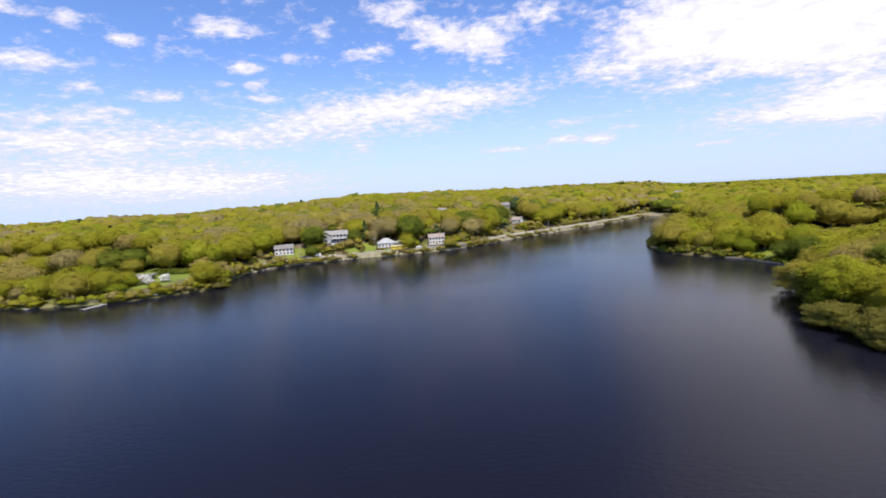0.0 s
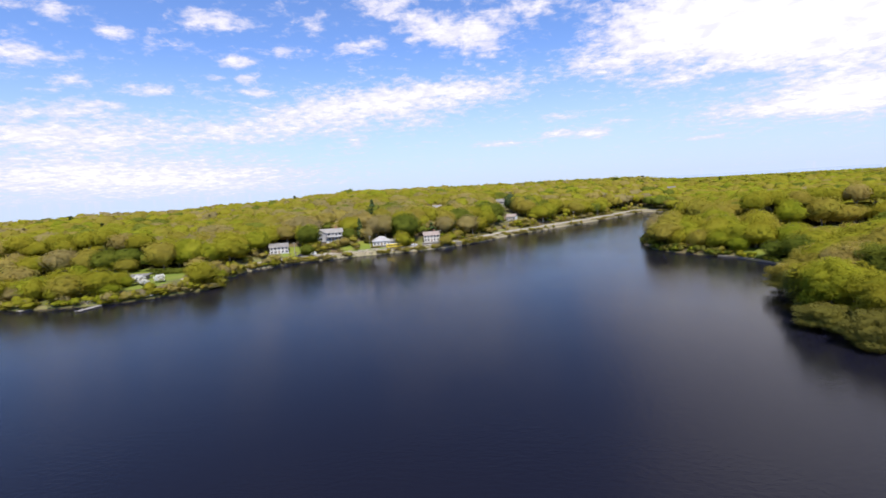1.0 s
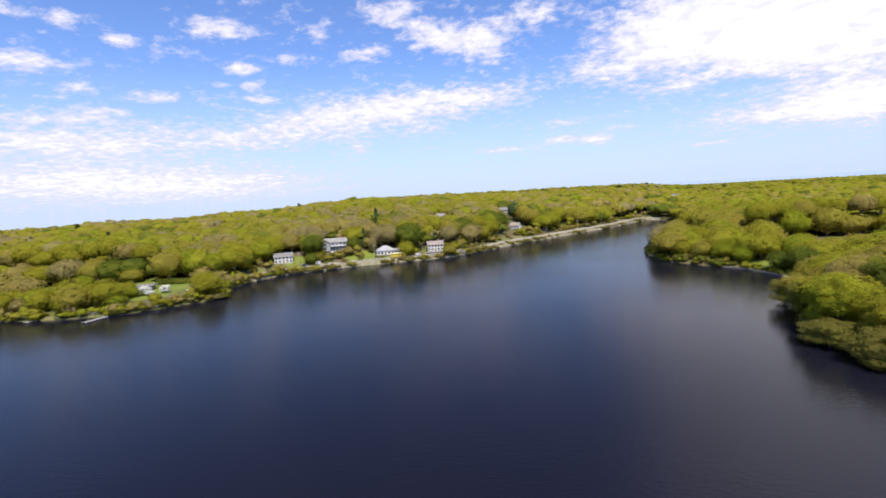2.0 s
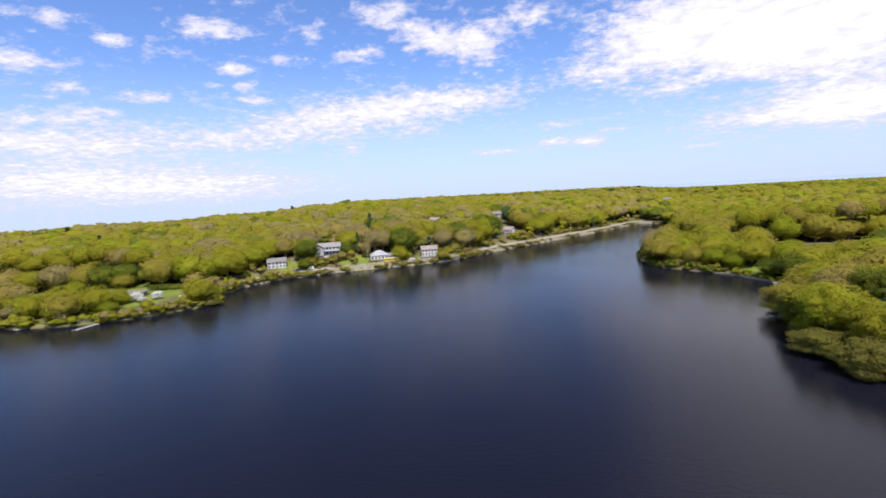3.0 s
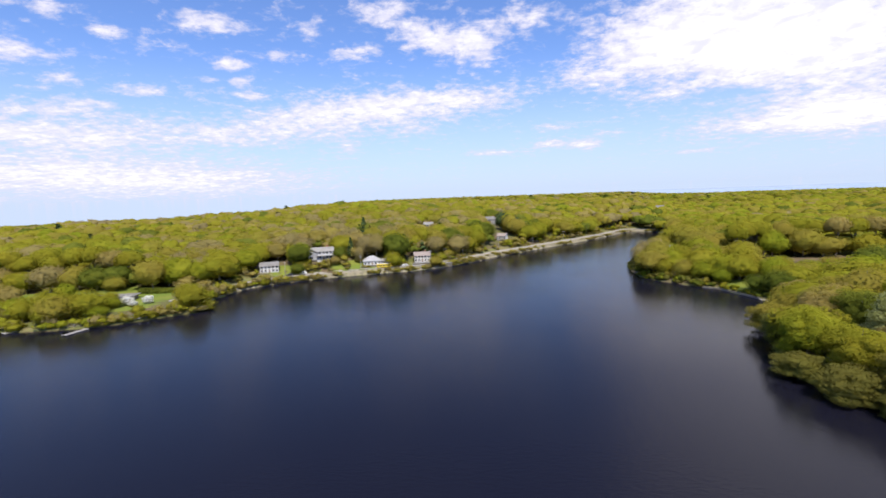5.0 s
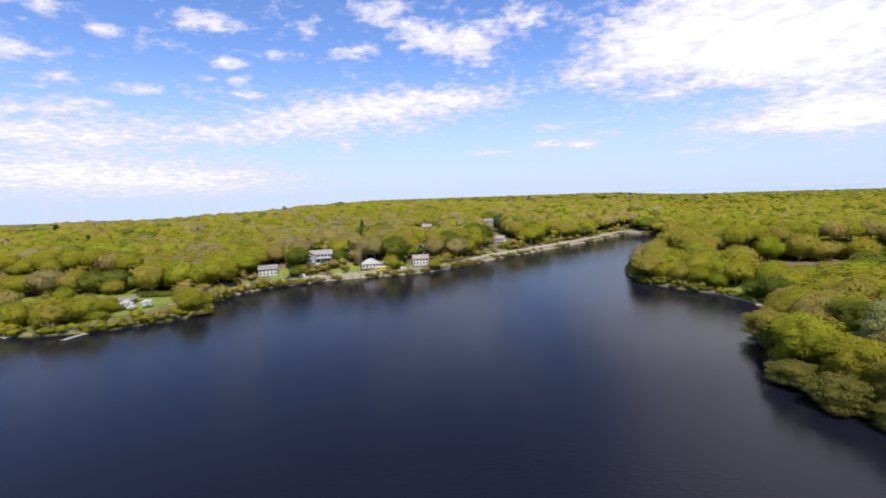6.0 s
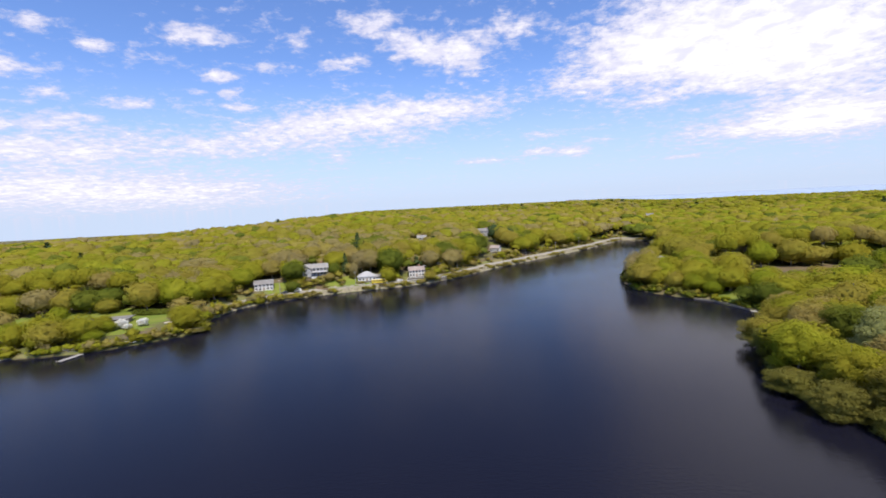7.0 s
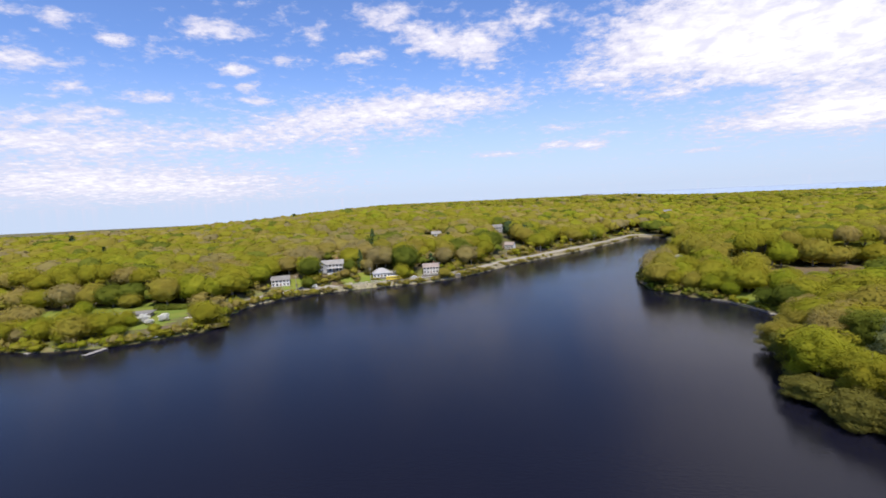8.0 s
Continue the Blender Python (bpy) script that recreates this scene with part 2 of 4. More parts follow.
# ---- small mesh helpers ----
def mesh_from(name, verts, faces, mats=(), indices=None, smooth=False, normals=None):
    """A mesh from numpy arrays; all faces have the same number of corners."""
    me = bpy.data.meshes.new(name)
    verts, faces = np.asarray(verts, np.float32), np.asarray(faces, np.int32)
    me.vertices.add(len(verts))
    me.vertices.foreach_set("co", verts.ravel())
    k = faces.shape[1]
    me.loops.add(faces.size)
    me.loops.foreach_set("vertex_index", faces.ravel())
    me.polygons.add(len(faces))
    me.polygons.foreach_set("loop_start", np.arange(0, faces.size, k, dtype=np.int32))
    me.polygons.foreach_set("loop_total", np.full(len(faces), k, np.int32))
    for m in mats:
        me.materials.append(m)
    if indices is not None:
        me.polygons.foreach_set("material_index", np.asarray(indices, np.int32))
    if smooth:
        me.polygons.foreach_set("use_smooth", np.ones(len(faces), bool))
    me.update(calc_edges=True)
    if normals is not None:
        me.polygons.foreach_set("use_smooth", np.ones(len(faces), bool))
        me.normals_split_custom_set_from_vertices(normals.astype(np.float32))
    return me


def part(name, bm, mat, parent=None, label=""):
    me = bpy.data.meshes.new(name)
    bm.to_mesh(me)
    bm.free()
    me.materials.append(mat)
    ob = new(name, me)
    ob.parent = parent
    if label:
        tagged(ob, label)
    return ob


def box(bm, x0, y0, z0, x1, y1, z1, bevel=0.0):
    made = bmesh.ops.create_cube(bm, size=1, matrix=Matrix.LocRotScale(((x0 + x1) / 2, (y0 + y1) / 2, (z0 + z1) / 2), None, (x1 - x0, y1 - y0, z1 - z0)))
    if bevel:
        edges = list({e for v in made["verts"] for e in v.link_edges})
        bmesh.ops.bevel(bm, geom=edges, offset=bevel, segments=1, affect="EDGES")
    return bm


def boxed(*args, **kw):
    return box(bmesh.new(), *args, **kw)


def tube(a, b, ra, rb, sides):
    """Vertices and quads of a tapered tube from a to b."""
    a, b = np.array(a, float), np.array(b, float)
    d = (b - a) / np.linalg.norm(b - a)
    s = np.cross(d, (0.31, 0.95, 0.05) if abs(d[1]) < 0.9 else (1, 0, 0))
    s /= np.linalg.norm(s)
    t = np.cross(d, s)
    ang = np.arange(sides) * 2 * np.pi / sides
    ring = np.cos(ang)[:, None] * s + np.sin(ang)[:, None] * t
    v = np.concatenate([a + ring * ra, b + ring * rb])
    i = np.arange(sides)
    j = (i + 1) % sides
    return v, np.stack([i, j, j + sides, i + sides], 1)


def merged(pieces):
    vs, fs, base = [], [], 0
    for v, f in pieces:
        vs.append(v)
        fs.append(f + base)
        base += len(v)
    return np.concatenate(vs), np.concatenate(fs)


# ---- the lake and the lie of the land ----
WEST_SHORE = [(-440, -60), (-400, 60), (-320, 140), (-240, 174), (-192, 181), (-166, 179), (-145, 183), (-128, 195), (-117, 203), (-113, 210),
              (-117, 219), (-122, 232), (-120, 244), (-116, 257), (-106, 270), (-89, 280), (-70, 290), (-49, 298), (-28, 303), (-6, 317),
              (15, 337), (38, 368), (65, 394), (96, 426), (131, 461), (167, 502), (208, 552)]
EAST_SHORE = [(232, 536), (205, 450), (165, 360), (128, 322), (114, 302), (107, 280), (104, 258), (108, 247), (114, 237), (120, 228),
              (125, 222), (128, 211), (131, 196), (128, 180), (120, 166), (108.5, 150), (96.5, 136), (87.5, 119), (89.5, 99), (107, 76),
              (140, 40), (170, -60)]
OUTLINE = np.array(WEST_SHORE + EAST_SHORE + [(160, -320), (-440, -320)], float)


def shore_distance(x, y):
    """Metres from the waterline; negative over the water."""
    p = np.stack([np.ravel(x), np.ravel(y)], 1).astype(float)
    best = np.full(len(p), 1e9)
    inside = np.zeros(len(p), bool)
    for a, b in zip(OUTLINE, np.roll(OUTLINE, -1, 0)):
        ab = b - a
        t = np.clip(((p - a) @ ab) / (ab @ ab), 0, 1)
        best = np.minimum(best, np.hypot(*(p - a - t[:, None] * ab).T))
        if a[1] != b[1]:
            cross = (a[1] > p[:, 1]) != (b[1] > p[:, 1])
            inside ^= cross & (p[:, 0] < (b[0] - a[0]) * (p[:, 1] - a[1]) / (b[1] - a[1]) + a[0])
    return np.where(inside, -best, best).reshape(np.shape(x))


def step(v, lo, hi):
    t = np.clip((v - lo) / (hi - lo), 0, 1)
    return t * t * (3 - 2 * t)


def land(x, y):
    """Height of the ground: a steep bank and wooded hill on the west, low ground on the east and on the south-west point."""
    x, y = np.asarray(x, float), np.asarray(y, float)
    d = shore_distance(x, y)
    r = np.hypot(x, y)
    az = np.degrees(np.arctan2(x, y))
    hill = np.interp(d, [-40, -6, 0, 1.5, 4, 11, 17, 30, 60, 100, 200, 350, 700, 1400, 3000, 5200], [-5, -2.5, -0.1, 1.3, 2.4, 3.0, 5.5, 8.5, 13, 18.5, 25, 29, 30, 28, 18, 8])
    low = np.interp(d, [-40, -6, 0, 1.5, 8, 40, 80, 160, 300, 450, 700, 1400, 3000, 5200], [-5, -2.5, -0.1, 0.9, 1.6, 3.2, 5.5, 11, 19, 22, 18, 8, 4, 2])
    east = np.interp(d, [-40, -6, 0, 1.2, 6, 30, 80, 200, 450, 800, 1500, 2000, 2600, 5200], [-5, -2.5, -0.1, 0.8, 1.8, 3.5, 5, 8, 13, 17, 15, 11, 4, 2])
    point = np.maximum(step(-x, 104, 150) * step(420 - y, 0, 160), step(-az, 15, 32) * step(r, 300, 450))
    z = hill * (1 - point) + low * point
    side = step(x - (0.42 * y - 10), -30 - r * 0.03, 30 + r * 0.03) * step(y, -50, 20)
    z = z * (1 - side) + east * side
    z = z + np.where(d > 12, 1.0, 0) * (np.sin(x * 0.021 + 1) * np.sin(y * 0.017) * 1.3)
    # far west lowered to match the camera's bowed horizon, north-east falling to the sea
    z = z - 95 * step(r, 700, 3600) * step(-az, 8, 26)
    z = z - 26 * step(r, 2300, 2900) * step(az, 10, 18)
    z = z - 4.5 * step(-az, 8, 22) * step(r, 320, 520)
    return np.where((d > 1.5) & (r < 1500), np.maximum(z, 0.9), z)


def spaced(lo, hi, fine, reach):
    """Coordinates that are fine between lo and hi and widen to the reach on both sides."""
    out, s, v = [], fine, hi
    while v < reach:
        s *= 1.22
        v += s
        out.append(v)
    core = list(np.arange(lo, hi + fine, fine))
    back, s, v = [], fine, lo
    while v > -reach:
        s *= 1.22
        v -= s
        back.append(v)
    return np.array(back[::-1] + core + out)


GX, GY = spaced(-330, 330, 3.0, 5400), spaced(70, 600, 3.0, 5400)
GRID = land(*np.meshgrid(GX, GY))


def ground_z(x, y):
    """Height of the ground mesh at a place."""
    x, y = np.asarray(x, float), np.asarray(y, float)
    i = np.clip(np.searchsorted(GX, x) - 1, 0, len(GX) - 2)
    j = np.clip(np.searchsorted(GY, y) - 1, 0, len(GY) - 2)
    u = (x - GX[i]) / (GX[i + 1] - GX[i])
    v = (y - GY[j]) / (GY[j + 1] - GY[j])
    return GRID[j, i] * (1 - u) * (1 - v) + GRID[j, i + 1] * u * (1 - v) + GRID[j + 1, i] * (1 - u) * v + GRID[j + 1, i + 1] * u * v


def grid_faces(nx, ny):
    i, j = np.meshgrid(np.arange(nx - 1), np.arange(ny - 1))
    a = (j * nx + i).ravel()
    return np.stack([a, a + 1, a + nx + 1, a + nx], 1)


xx, yy = np.meshgrid(GX, GY)
ground = new("ground", mesh_from("ground", np.stack([xx.ravel(), yy.ravel(), GRID.ravel()], 1), grid_faces(len(GX), len(GY)), [GROUND], smooth=True))
tagged(ground, "brown leaf-littered earth with patches of thin grass", "ground", kind="structure")

wx, wy = np.meshgrid(np.linspace(-450, 290, 12), np.linspace(-340, 600, 12))
lake = new("water", mesh_from("water", np.stack([wx.ravel(), wy.ravel(), 0 * wx.ravel()], 1), grid_faces(12, 12), [WATER], smooth=True))
tagged(lake, "calm dark blue lake water reflecting the sky", "lake", kind="structure")
sx, sy = np.meshgrid(np.linspace(500, 4900, 12), np.linspace(1500, 4900, 12))
sea = new("water", mesh_from("sea", np.stack([sx.ravel(), sy.ravel(), 0 * sx.ravel() - 2], 1), grid_faces(12, 12), [SEA], smooth=True))
tagged(sea, "pale blue strip of open sea on the horizon", "sea", kind="structure")

# low far coast beyond the sea, height fitted to the camera's horizon line
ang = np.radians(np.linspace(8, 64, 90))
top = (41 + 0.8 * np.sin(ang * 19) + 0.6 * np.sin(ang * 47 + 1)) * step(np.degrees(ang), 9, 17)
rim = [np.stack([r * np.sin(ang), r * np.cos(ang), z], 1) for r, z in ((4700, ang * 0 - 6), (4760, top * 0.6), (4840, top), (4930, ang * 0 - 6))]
backdrop = new("backdrop", mesh_from("backdrop", np.concatenate(rim), grid_faces(90, 4), [HAZED_LAND], smooth=True))
tagged(backdrop, "low far coast coloured blue-grey for haze", "coast", kind="structure")


def along(points, gap):
    """Places every gap metres along a line, with the unit normal to its left."""
    p = np.array(points, float)
    seg = np.hypot(*(p[1:] - p[:-1]).T)
    s = np.concatenate([[0], np.cumsum(seg)])
    at = np.arange(0, s[-1], gap)
    q = np.stack([np.interp(at, s, p[:, k]) for k in (0, 1)], 1)
    d = np.gradient(q, axis=0)
    for _ in range(4):
        d[1:-1] = (d[:-2] + d[1:-1] + d[2:]) / 3
    d /= np.linalg.norm(d, axis=1)[:, None]
    return q, np.stack([-d[:, 1], d[:, 0]], 1)


def strip(name, points, inner, outer, lift, mat, label, category, rows=5, wobble=0.0):
    """A draped band beside a line, between two distances from it."""
    q, nrm = along(points, 2.0)
    k = np.linspace(0, 1, rows)
    wob = wobble * np.sin(np.arange(len(q)) * 0.37) * np.sin(np.arange(len(q)) * 0.11 + 1)
    off = inner + (outer - inner) * k[None, :] + wob[:, None]
    v = q[:, None, :] + nrm[:, None, :] * off[:, :, None]
    z = ground_z(v[..., 0], v[..., 1]) + lift
    me = mesh_from(name, np.concatenate([v, z[..., None]], 2).reshape(-1, 3), grid_faces(rows, len(q))[:, ::-1], [mat], smooth=True)
    return tagged(new(name, me), label, category, kind="structure")


def patch(name, cx, cy, rx, ry, turn, lift, mat, label, category):
    """A draped patch with an uneven rim."""
    n, rings = 40, 9
    a = np.linspace(0, 2 * np.pi, n, endpoint=False)
    rim = 1 + 0.10 * np.sin(3 * a + cx) + 0.07 * np.sin(7 * a + cy)
    c, s = math.cos(radians(turn)), math.sin(radians(turn))
    vs = [[(cx, cy)]]
    for k in range(1, rings + 1):
        u, v = rx * k / rings * rim * np.cos(a), ry * k / rings * rim * np.sin(a)
        vs.append(np.stack([cx + u * c - v * s, cy + u * s + v * c], 1))
    v = np.concatenate([np.array(x, float) for x in vs])
    z = ground_z(v[:, 0], v[:, 1]) + lift
    i = np.arange(n)
    j = (i + 1) % n
    fs = [np.stack([i * 0, i * 0, 1 + i, 1 + j], 1)[:, 1:]]
    for k in range(rings - 1):
        o = 1 + k * n
        fs += [np.stack([o + i, o + n + i, o + n + j], 1), np.stack([o + i, o + n + j, o + j], 1)]
    return tagged(new(name, mesh_from(name, np.concatenate([v, z[:, None]], 1), np.concatenate(fs), [mat], smooth=True)), label, category, kind="structure")


BANK = WEST_SHORE[11:] + [(233, 535)]
strip("bank", BANK, 0.0, 4.6, 0.10, SAND, "pale sandy stone bank along the waterline", "bank", 6)
strip("road", BANK, 4.8, 10.0, 0.16, ROAD, "sun-bleached grey asphalt road beside the lake", "road", 5)
strip("verge", BANK, 10.2, 14.0, 0.12, VERGE, "rough olive and straw roadside verge", "verge", 4)
strip("bank", [(-300, 150), *WEST_SHORE[3:11]], 0.3, 3.0, 0.10, VERGE, "low grassy lake edge", "bank", 4)
patch("lawn", -190, 224, 85, 24, 2, 0.14, GRASS, "mown green lawn of the lakeside garden", "lawn")
patch("lawn", -66, 306, 22, 8, 20, 0.16, GRASS, "sloping green lawn below the houses", "lawn")
patch("lawn", -104, 290, 12, 6, 35, 0.16, GRASS, "green lawn in front of the white house", "lawn")
patch("lawn", 138, 212, 17, 8, 102, 0.14, GRASS, "shaded green lawn behind the seawall", "lawn")
patch("lawn", 130, 290, 20, 22, 0, 0.14, GRASS, "grass under the trees of the point", "lawn")
patch("clearing", 214, 262, 46, 10, -12, 0.14, DIRT, "bare brown earth clearing under tall trees", "clearing")
patch("clearing", 66, 420, 16, 7, 45, 0.2, DIRT, "bare earth bank above the road", "clearing")
patch("driveway", -82, 297, 3.0, 10, 60, 0.22, DIRT, "pale gravel drive climbing to the houses", "driveway")

# ---- trees ----
rng = np.random.default_rng(7)


def lobes_of(seed, count, radius, tall, middle, span=1.5, bulge=(0.36, 0.52), reach_of=(0.44, 0.64)):
    """Centres and radii of the leaf clumps that make a crown."""
    r = np.random.default_rng(seed)
    out = []
    for k in range(count):
        f = (k + 0.5) / count
        zc = 1 - span * f
        a = k * 2.39996 + r.uniform(-0.4, 0.4)
        h = math.sqrt(max(0.0, 1 - zc * zc))
        reach = r.uniform(*reach_of)
        out.append((radius * reach * h * math.cos(a), radius * reach * h * math.sin(a), middle + tall * reach * zc, radius * r.uniform(*bulge)))
    return np.array(out)


def cards(r, centre, normal, size):
    """Small three-cornered leaf sprays with uneven outlines."""
    n = len(centre)
    nrm = normal / np.linalg.norm(normal, axis=1)[:, None]
    s = np.cross(nrm, r.normal(size=(n, 3)))
    s /= np.linalg.norm(s, axis=1)[:, None]
    t = np.cross(nrm, s)
    v = np.empty((n, 3, 3))
    for k, (a, b) in enumerate(((1.3, 0.1), (-0.6, 1.0), (-0.6, -1.0))):
        k1 = size * r.uniform(0.6, 1.35, n)
        v[:, k] = centre + (s * a + t * b) * k1[:, None] + nrm * (size * r.uniform(-0.35, 0.35, n))[:, None]
    return v.reshape(-1, 3), np.arange(3 * n).reshape(n, 3)


def soft_normals(kind_verts, lobes, clump=0.32):
    """Leaf normals that follow the clumps and crown, tilted upward to brighten shading."""
    near = np.argmin(np.linalg.norm(kind_verts[:, None] - lobes[None, :, :3], axis=2) / lobes[None, :, 3], axis=1)
    a = kind_verts - lobes[near, :3]
    b = kind_verts - lobes[:, :3].mean(0)
    nrm = a / np.linalg.norm(a, axis=1)[:, None] * clump + b / np.linalg.norm(b, axis=1)[:, None] * (1 - clump) + (0, 0, 0.3)
    return nrm / np.linalg.norm(nrm, axis=1)[:, None]


def crown(seed, lobes, count, size, squash=0.9, jitter=0.4, spread=(0.94, 1.12)):
    """Leaf cards over the outsides of the clumps."""
    r = np.random.default_rng(seed + 100)
    need, cs, ns = count, [], []
    weight = lobes[:, 3] ** 2
    while need > 0:
        which = r.choice(len(lobes), need * 2, p=weight / weight.sum())
        d = r.normal(size=(need * 2, 3))
        d /= np.linalg.norm(d, axis=1)[:, None]
        rad = lobes[which, 3] * r.uniform(*spread, len(which))
        c = lobes[which, :3] + d * rad[:, None] * (1, 1, squash)
        gap = np.linalg.norm((c[:, None] - lobes[None, :, :3]) / (1, 1, squash), axis=2) / lobes[None, :, 3]
        keep = (gap < 0.7).sum(1) == 0
        c, d = c[keep][:need], d[keep][:need]
        cs.append(c)
        ns.append(d + r.normal(size=c.shape) * jitter + (0, 0, 0.25))
        need -= len(c)
    return cards(r, np.concatenate(cs), np.concatenate(ns), size * r.uniform(0.7, 1.2, count))


def trunk_of(seed, lobes, height, girth, sides, limbs):
    """A leaning tapered trunk with limbs that reach into the clumps."""
    r = np.random.default_rng(seed + 500)
    bend = r.uniform(-0.5, 0.5, 2)
    p = [(0, 0, -0.8), (bend[0] * 0.4, bend[1] * 0.4, height * 0.3), (bend[0], bend[1], height * 0.55), (bend[0] * 0.6, bend[1] * 0.6, height * 0.85)]
    g = [girth * 1.25, girth * 0.85, girth * 0.6, girth * 0.15]
    bits = [tube(p[k], p[k + 1], g[k], g[k + 1], sides) for k in range(3)]
    for k in range(limbs):
        lb = lobes[(k * 2 + 1) % len(lobes)]
        f = r.uniform(0.25, 0.95)
        root = np.array(p[1]) * (1 - f) + np.array(p[2]) * f
        tip = np.array(lb[:3])
        mid = root * 0.5 + tip * 0.5 + (0, 0, -0.6)
        bits += [tube(root, mid, girth * 0.36, girth * 0.22, max(4, sides - 3)), tube(mid, tip, girth * 0.22, girth * 0.06, max(4, sides - 3))]
    return merged(bits)


HEIGHT, RADIUS = 15.0, 5.0


def three(f):
    """Quads as triangles."""
    return f if f.shape[1] == 3 else np.concatenate([f[:, (0, 1, 2)], f[:, (0, 2, 3)]])


def ball(fine):
    bm = bmesh.new()
    bmesh.ops.create_icosphere(bm, subdivisions=fine, radius=1.0)
    bm.verts.ensure_lookup_table()
    v = np.array([p.co[:] for p in bm.verts])
    f = np.array([[p.index for p in q.verts] for q in bm.faces])
    bm.free()
    return v, f


def leaf_mass(seed, lobes, fine, fill, squash=0.9):
    """The bumpy outside of all the clumps together, seen from the crown's middle, broken up by hollows."""
    r = np.random.default_rng(seed + 900)
    d, f = ball(fine)
    mid = lobes[:, :3].mean(0)
    stretch = np.array((1, 1, squash))
    o = (mid - lobes[:, :3]) / stretch
    e = d / stretch
    a = (e * e).sum(1)[:, None]
    b = e @ o.T
    c = (o * o).sum(1)[None, :] - lobes[None, :, 3] ** 2
    disc = b * b - a * c
    far = np.where(disc > 0, (-b + np.sqrt(np.maximum(disc, 0))) / a, 0).max(1)
    far = np.maximum(far, np.median(far) * 0.55)
    ripple = np.zeros(len(d))
    for k in range(9):
        way_k = r.normal(size=3)
        ripple += np.sin(d @ way_k / np.linalg.norm(way_k) * (5 + 1.6 * k) + r.uniform(0, 6.28)) / 9
    return mid + d * (far * fill * (1 + 0.16 * ripple) * r.uniform(0.975, 1.025, len(d)))[:, None], f


def tree_kind(seed, cards_n, size, clumps, low=0.36, sides=7, limbs=6, span=1.5, fine=2, fill=0.93, bulge=(0.36, 0.52), squash=0.9, spread=(0.94, 1.1), reach_of=(0.44, 0.64), clump=0.32):
    middle = HEIGHT * (low + 1) / 2
    tall = HEIGHT * (1 - low) / 2 * 0.97
    lobes = lobes_of(seed, clumps, RADIUS, tall, middle, span, bulge, reach_of)
    cv, cf = crown(seed, lobes, cards_n, size, squash, 0.4, spread)
    tv, tf = trunk_of(seed, lobes, HEIGHT, 0.30, sides, limbs)
    hv, hf = leaf_mass(seed, lobes, fine, fill, squash)
    cv, cf = merged([(hv, hf), (cv, three(cf))])
    return (cv, cf, soft_normals(cv, lobes, clump)), (tv, three(tf))


def conifer_kind(seed, cards_n, size):
    r = np.random.default_rng(seed)
    f = r.uniform(0, 1, cards_n) ** 0.75
    a = r.uniform(0, 2 * np.pi, cards_n)
    tiers = 0.75 + 0.25 * np.sin(f * 42)
    rad = (1 - f) * RADIUS * 0.78 * tiers * r.uniform(0.7, 1.05, cards_n) + 0.1
    c = np.stack([rad * np.cos(a), rad * np.sin(a), 1.4 + f * (HEIGHT - 1.4)], 1)
    nrm = np.stack([np.cos(a) * 0.8, np.sin(a) * 0.8, 0 * a + 0.7], 1) + r.normal(size=c.shape) * 0.35
    cv, cf = cards(r, c, nrm, size * (1.15 - 0.5 * f))
    tv, tf = tube((0, 0, -0.8), (0, 0, HEIGHT * 0.95), 0.28, 0.04, 7)
    return (cv, three(cf), np.repeat(nrm / np.linalg.norm(nrm, axis=1)[:, None], 3, 0)), (tv, three(tf))


def shared(kind, name):
    """A crown mesh for each tint, made when a tree first wants it, and the trunk's mesh."""
    (cv, cf, cn), (tv, tf) = kind

    @functools.lru_cache(None)
    def crown_in(tint):
        return mesh_from(name + "_crown", cv, cf, [LEAF[tint]], normals=cn)
    return crown_in, mesh_from(name + "_trunk", tv, tf, [BARK], smooth=True)


NEAR = [shared(tree_kind(s, 26000, 0.12, 54, 0.0, 9, 14, 1.85, 3, 0.72, (0.17, 0.34), 0.9, (0.71, 1.24), (0.45, 0.92), 0.58), "near") for s in (1, 2, 3, 4)]
MIDDLE = [shared(tree_kind(s, 2700, 0.24, 26, 0.0, 7, 6, 1.85, 2, 0.88, (0.28, 0.46), 1.0, (0.82, 1.17), (0.46, 0.70)), "middle") for s in (11, 12, 13, 14, 15, 16, 17)]
SHRUB = [shared(tree_kind(s, 4200, 0.21, 28, -0.05, 6, 6, 1.9, 2, 0.80, (0.26, 0.46), 1.2, (0.75, 1.24), (0.46, 0.74)), "low_crown") for s in (21, 22, 23, 24)]
PINE = [shared(conifer_kind(s, 1300, 0.62), "pine") for s in (31, 32)]
KIND_LABEL = ["yellow-green leaves", "olive-gold buds", "bright green leaves", "tan spring buds", "bare grey twigs",
              "deep green leaves", "dark needles", "silvery green leaves", "white blossom", "shade-toned olive leaves"]


def tree(x, y, tall, wide, tint, kinds, which=0, where="beside the lake", group="trees of the wood"):
    crowns, trunk = kinds[which % len(kinds)]
    name, sort = ("shrub", "shrub") if kinds is SHRUB and tall < 7 else ("conifer", "tree") if kinds is PINE else ("tree", "tree")
    ob = new(name)
    ob.matrix_basis = Matrix.LocRotScale((x, y, float(ground_z(x, y)) - 0.15), Euler((0, 0, rng.uniform(0, 6.28))), (wide / RADIUS, wide / RADIUS, tall / HEIGHT))
    new("trunk", trunk).parent = ob
    new("crown", crowns(tint)).parent = ob
    form = {"shrub": "rounded shrub", "conifer": "tall conifer", "tree": "broad tree"}[name]
    tagged(ob, f"{form} with {KIND_LABEL[tint]} {where}", sort, group)
    return ob


